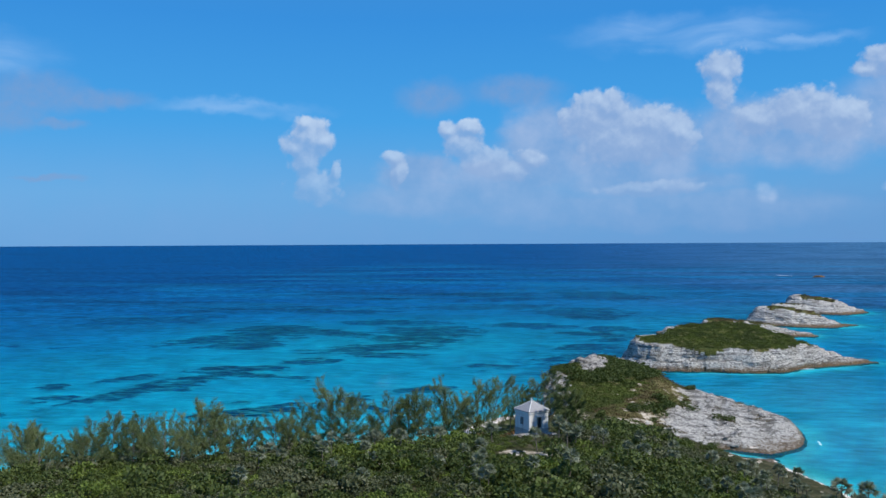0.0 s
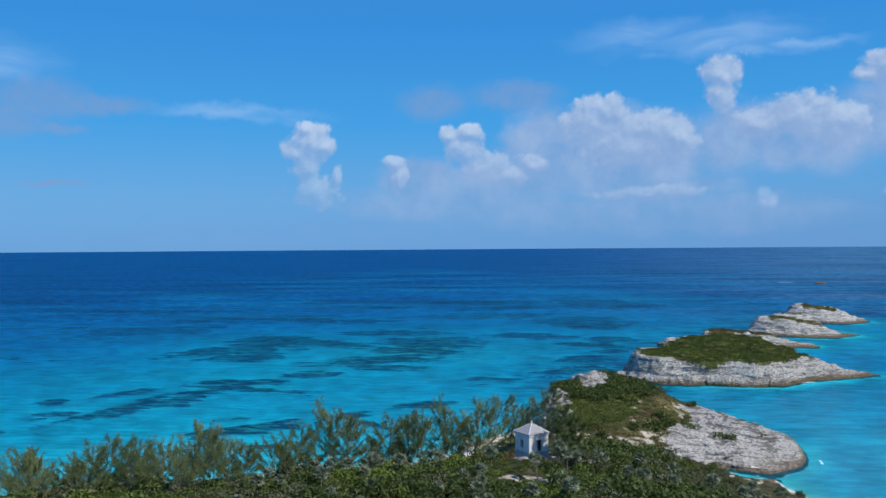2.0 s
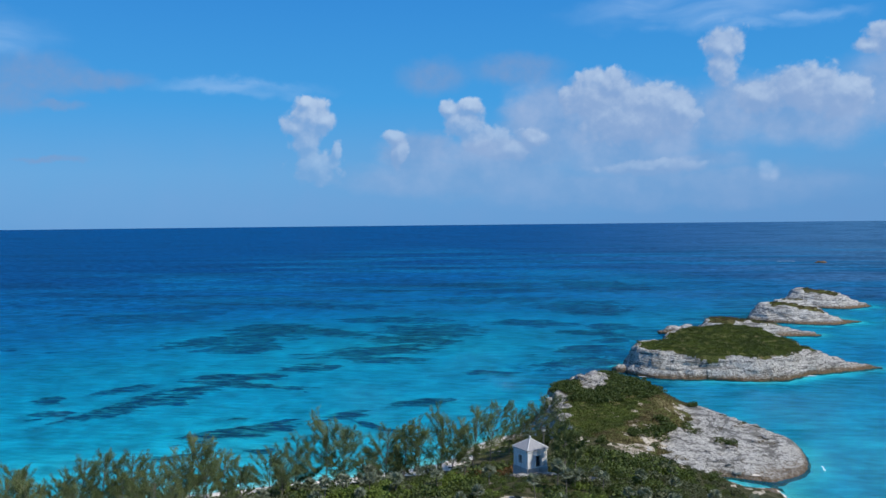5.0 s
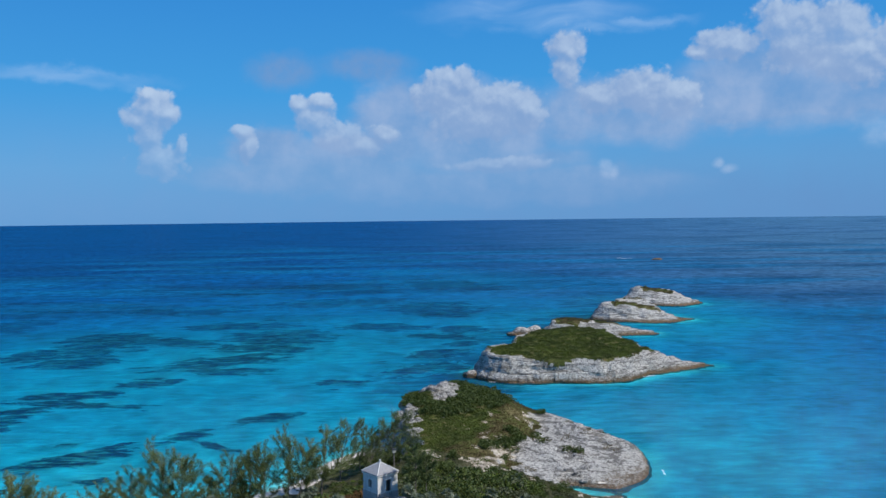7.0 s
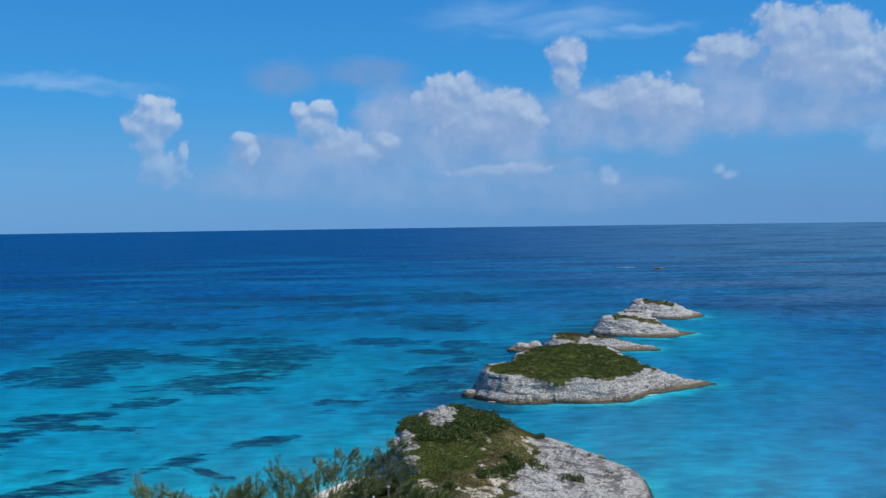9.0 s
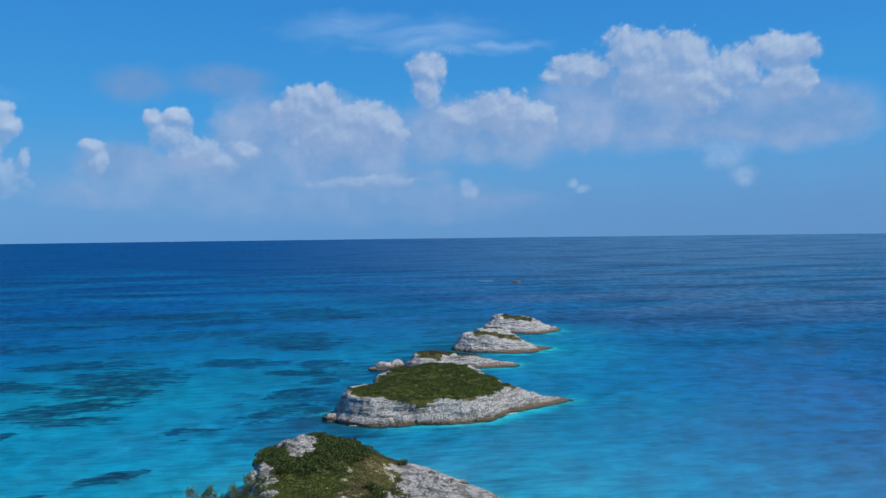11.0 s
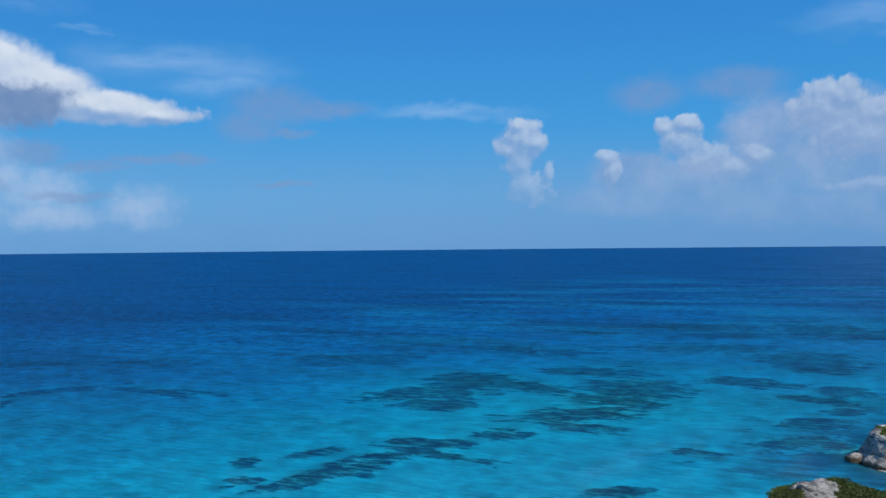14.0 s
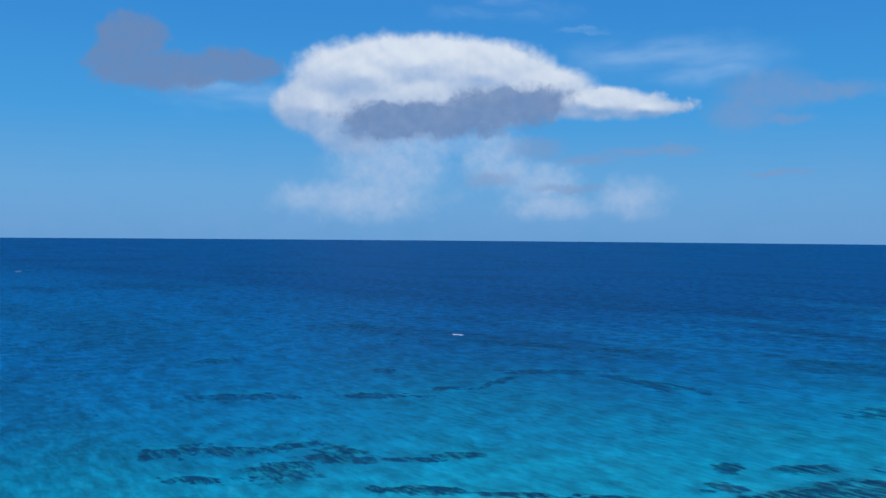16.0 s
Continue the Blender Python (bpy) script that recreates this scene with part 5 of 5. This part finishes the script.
green_tufts = [tuft(700 + k, 16, 0.34, 0.28, 0.10) for k in range(4)]
dry_tufts = [tuft(710 + k, 14, 0.28, 0.24, 0.07) for k in range(3)]
low_shrubs = [shrub_mesh("low", 720 + k, 90, BUSH, 0.30, 0.62, 5) for k in range(3)]
rg = np.random.RandomState(31)
N = 12000
hx, hy = rg.uniform(-10, 34, N), rg.uniform(138, 194, N)
hz = land_height(hx, hy)
e_ = 0.4
hs = np.hypot((land_height(hx + e_, hy) - hz) / e_, (land_height(hx, hy + e_) - hz) / e_)
hk = ground_kind(hx, hy, hz, hs, rough(hx, hy, 5.0, 4, 91, 0.6), rough(hx, hy, 2.6, 3, 95, 0.6))
g = ((hk == 1) | ((hk == 4) & (rg.uniform(size=N) < 0.3)) | ((hk == 2) & (rough(hx, hy, 4, 3, 147) > 0.45) & (rg.uniform(size=N) < 0.5) & (hz > 2))) & (hz > 0.8)
hx, hy, hz = hx[g], hy[g], hz[g]
dryness = 0.85 * step(4, 18, hx - 0.25 * (hy - 170)) + 0.75 * rough(hx, hy, 6, 3, 141)
slot = np.where(dryness > 0.42, 1, 0)
shrubby = (rough(hx, hy, 7, 3, 143) + 0.9 * np.exp(-((hx - 9) ** 2 / 30 + (hy - 178) ** 2 / 30)) > 0.16) & (rg.uniform(size=len(hx)) < 0.34)
slot = np.where(shrubby, 2, slot)
which = np.where(slot == 0, rg.randint(0, 4, len(hx)), rg.randint(0, 3, len(hx)))
scatter("knoll_turf", "rough green and brown turf with low bushes on the headland", "grass", [green_tufts, dry_tufts, low_shrubs], [GRASS, DRY, BUSH],
        hx, hy, hz - 0.05, np.where(slot == 2, rg.uniform(0.45, 1.35, len(hx)), rg.uniform(0.8, 1.6, len(hx))), rg.uniform(0, 6.28, len(hx)), which, slot)


def crown(data, inset, tilt, count, seed, label, mats, big):
    """Tufts over the top of an islet."""
    X, Y, H, D = data
    r = np.random.RandomState(seed)
    i, j = r.randint(0, X.shape[0], count), r.randint(0, X.shape[1], count)
    x, y, z, d = X[i, j], Y[i, j], H[i, j], D[i, j]
    keep_ = d + 2.6 * rough(x, y, 6, 4, 119, 0.65) > inset + 9 * np.clip(tilt(x, y), 0, 1)
    x, y, z = x[keep_], y[keep_], z[keep_]
    slot_ = np.where(r.uniform(size=len(x)) < 0.06, 2, np.where(rough(x, y, 8, 3, seed) > 0.35, 1, 0))
    which_ = np.where(slot_ == 0, r.randint(0, 4, len(x)), r.randint(0, 3, len(x)))
    scatter("islet_turf", label, "grass", [green_tufts, dry_tufts, low_shrubs], mats, x, y, z - 0.05,
            np.where(slot_ == 2, r.uniform(0.4, 0.8, len(x)), r.uniform(1.0, 1.8, len(x))) * big, r.uniform(0, 6.28, len(x)), which_, slot_)


crown(MAIN, 4.4, main_tilt, 15000, 801, "thick green turf on the flat islet", [GRASS, GRASS, BUSH], 1.0)
crown(THIRD, 4.4, third_tilt, 2500, 802, "yellowish scrub on the low islet", [DRY, GRASS, BUSH], 1.2)
crown(FOURTH, 8.4, fourth_tilt, 3000, 803, "dark scrub on the layered islet", [DRY, GRASS, BUSH_GREY], 1.1)
crown(FIFTH, 9.6, fifth_tilt, 3000, 804, "low scrub on the far islet", [DRY, GRASS, BUSH], 1.3)
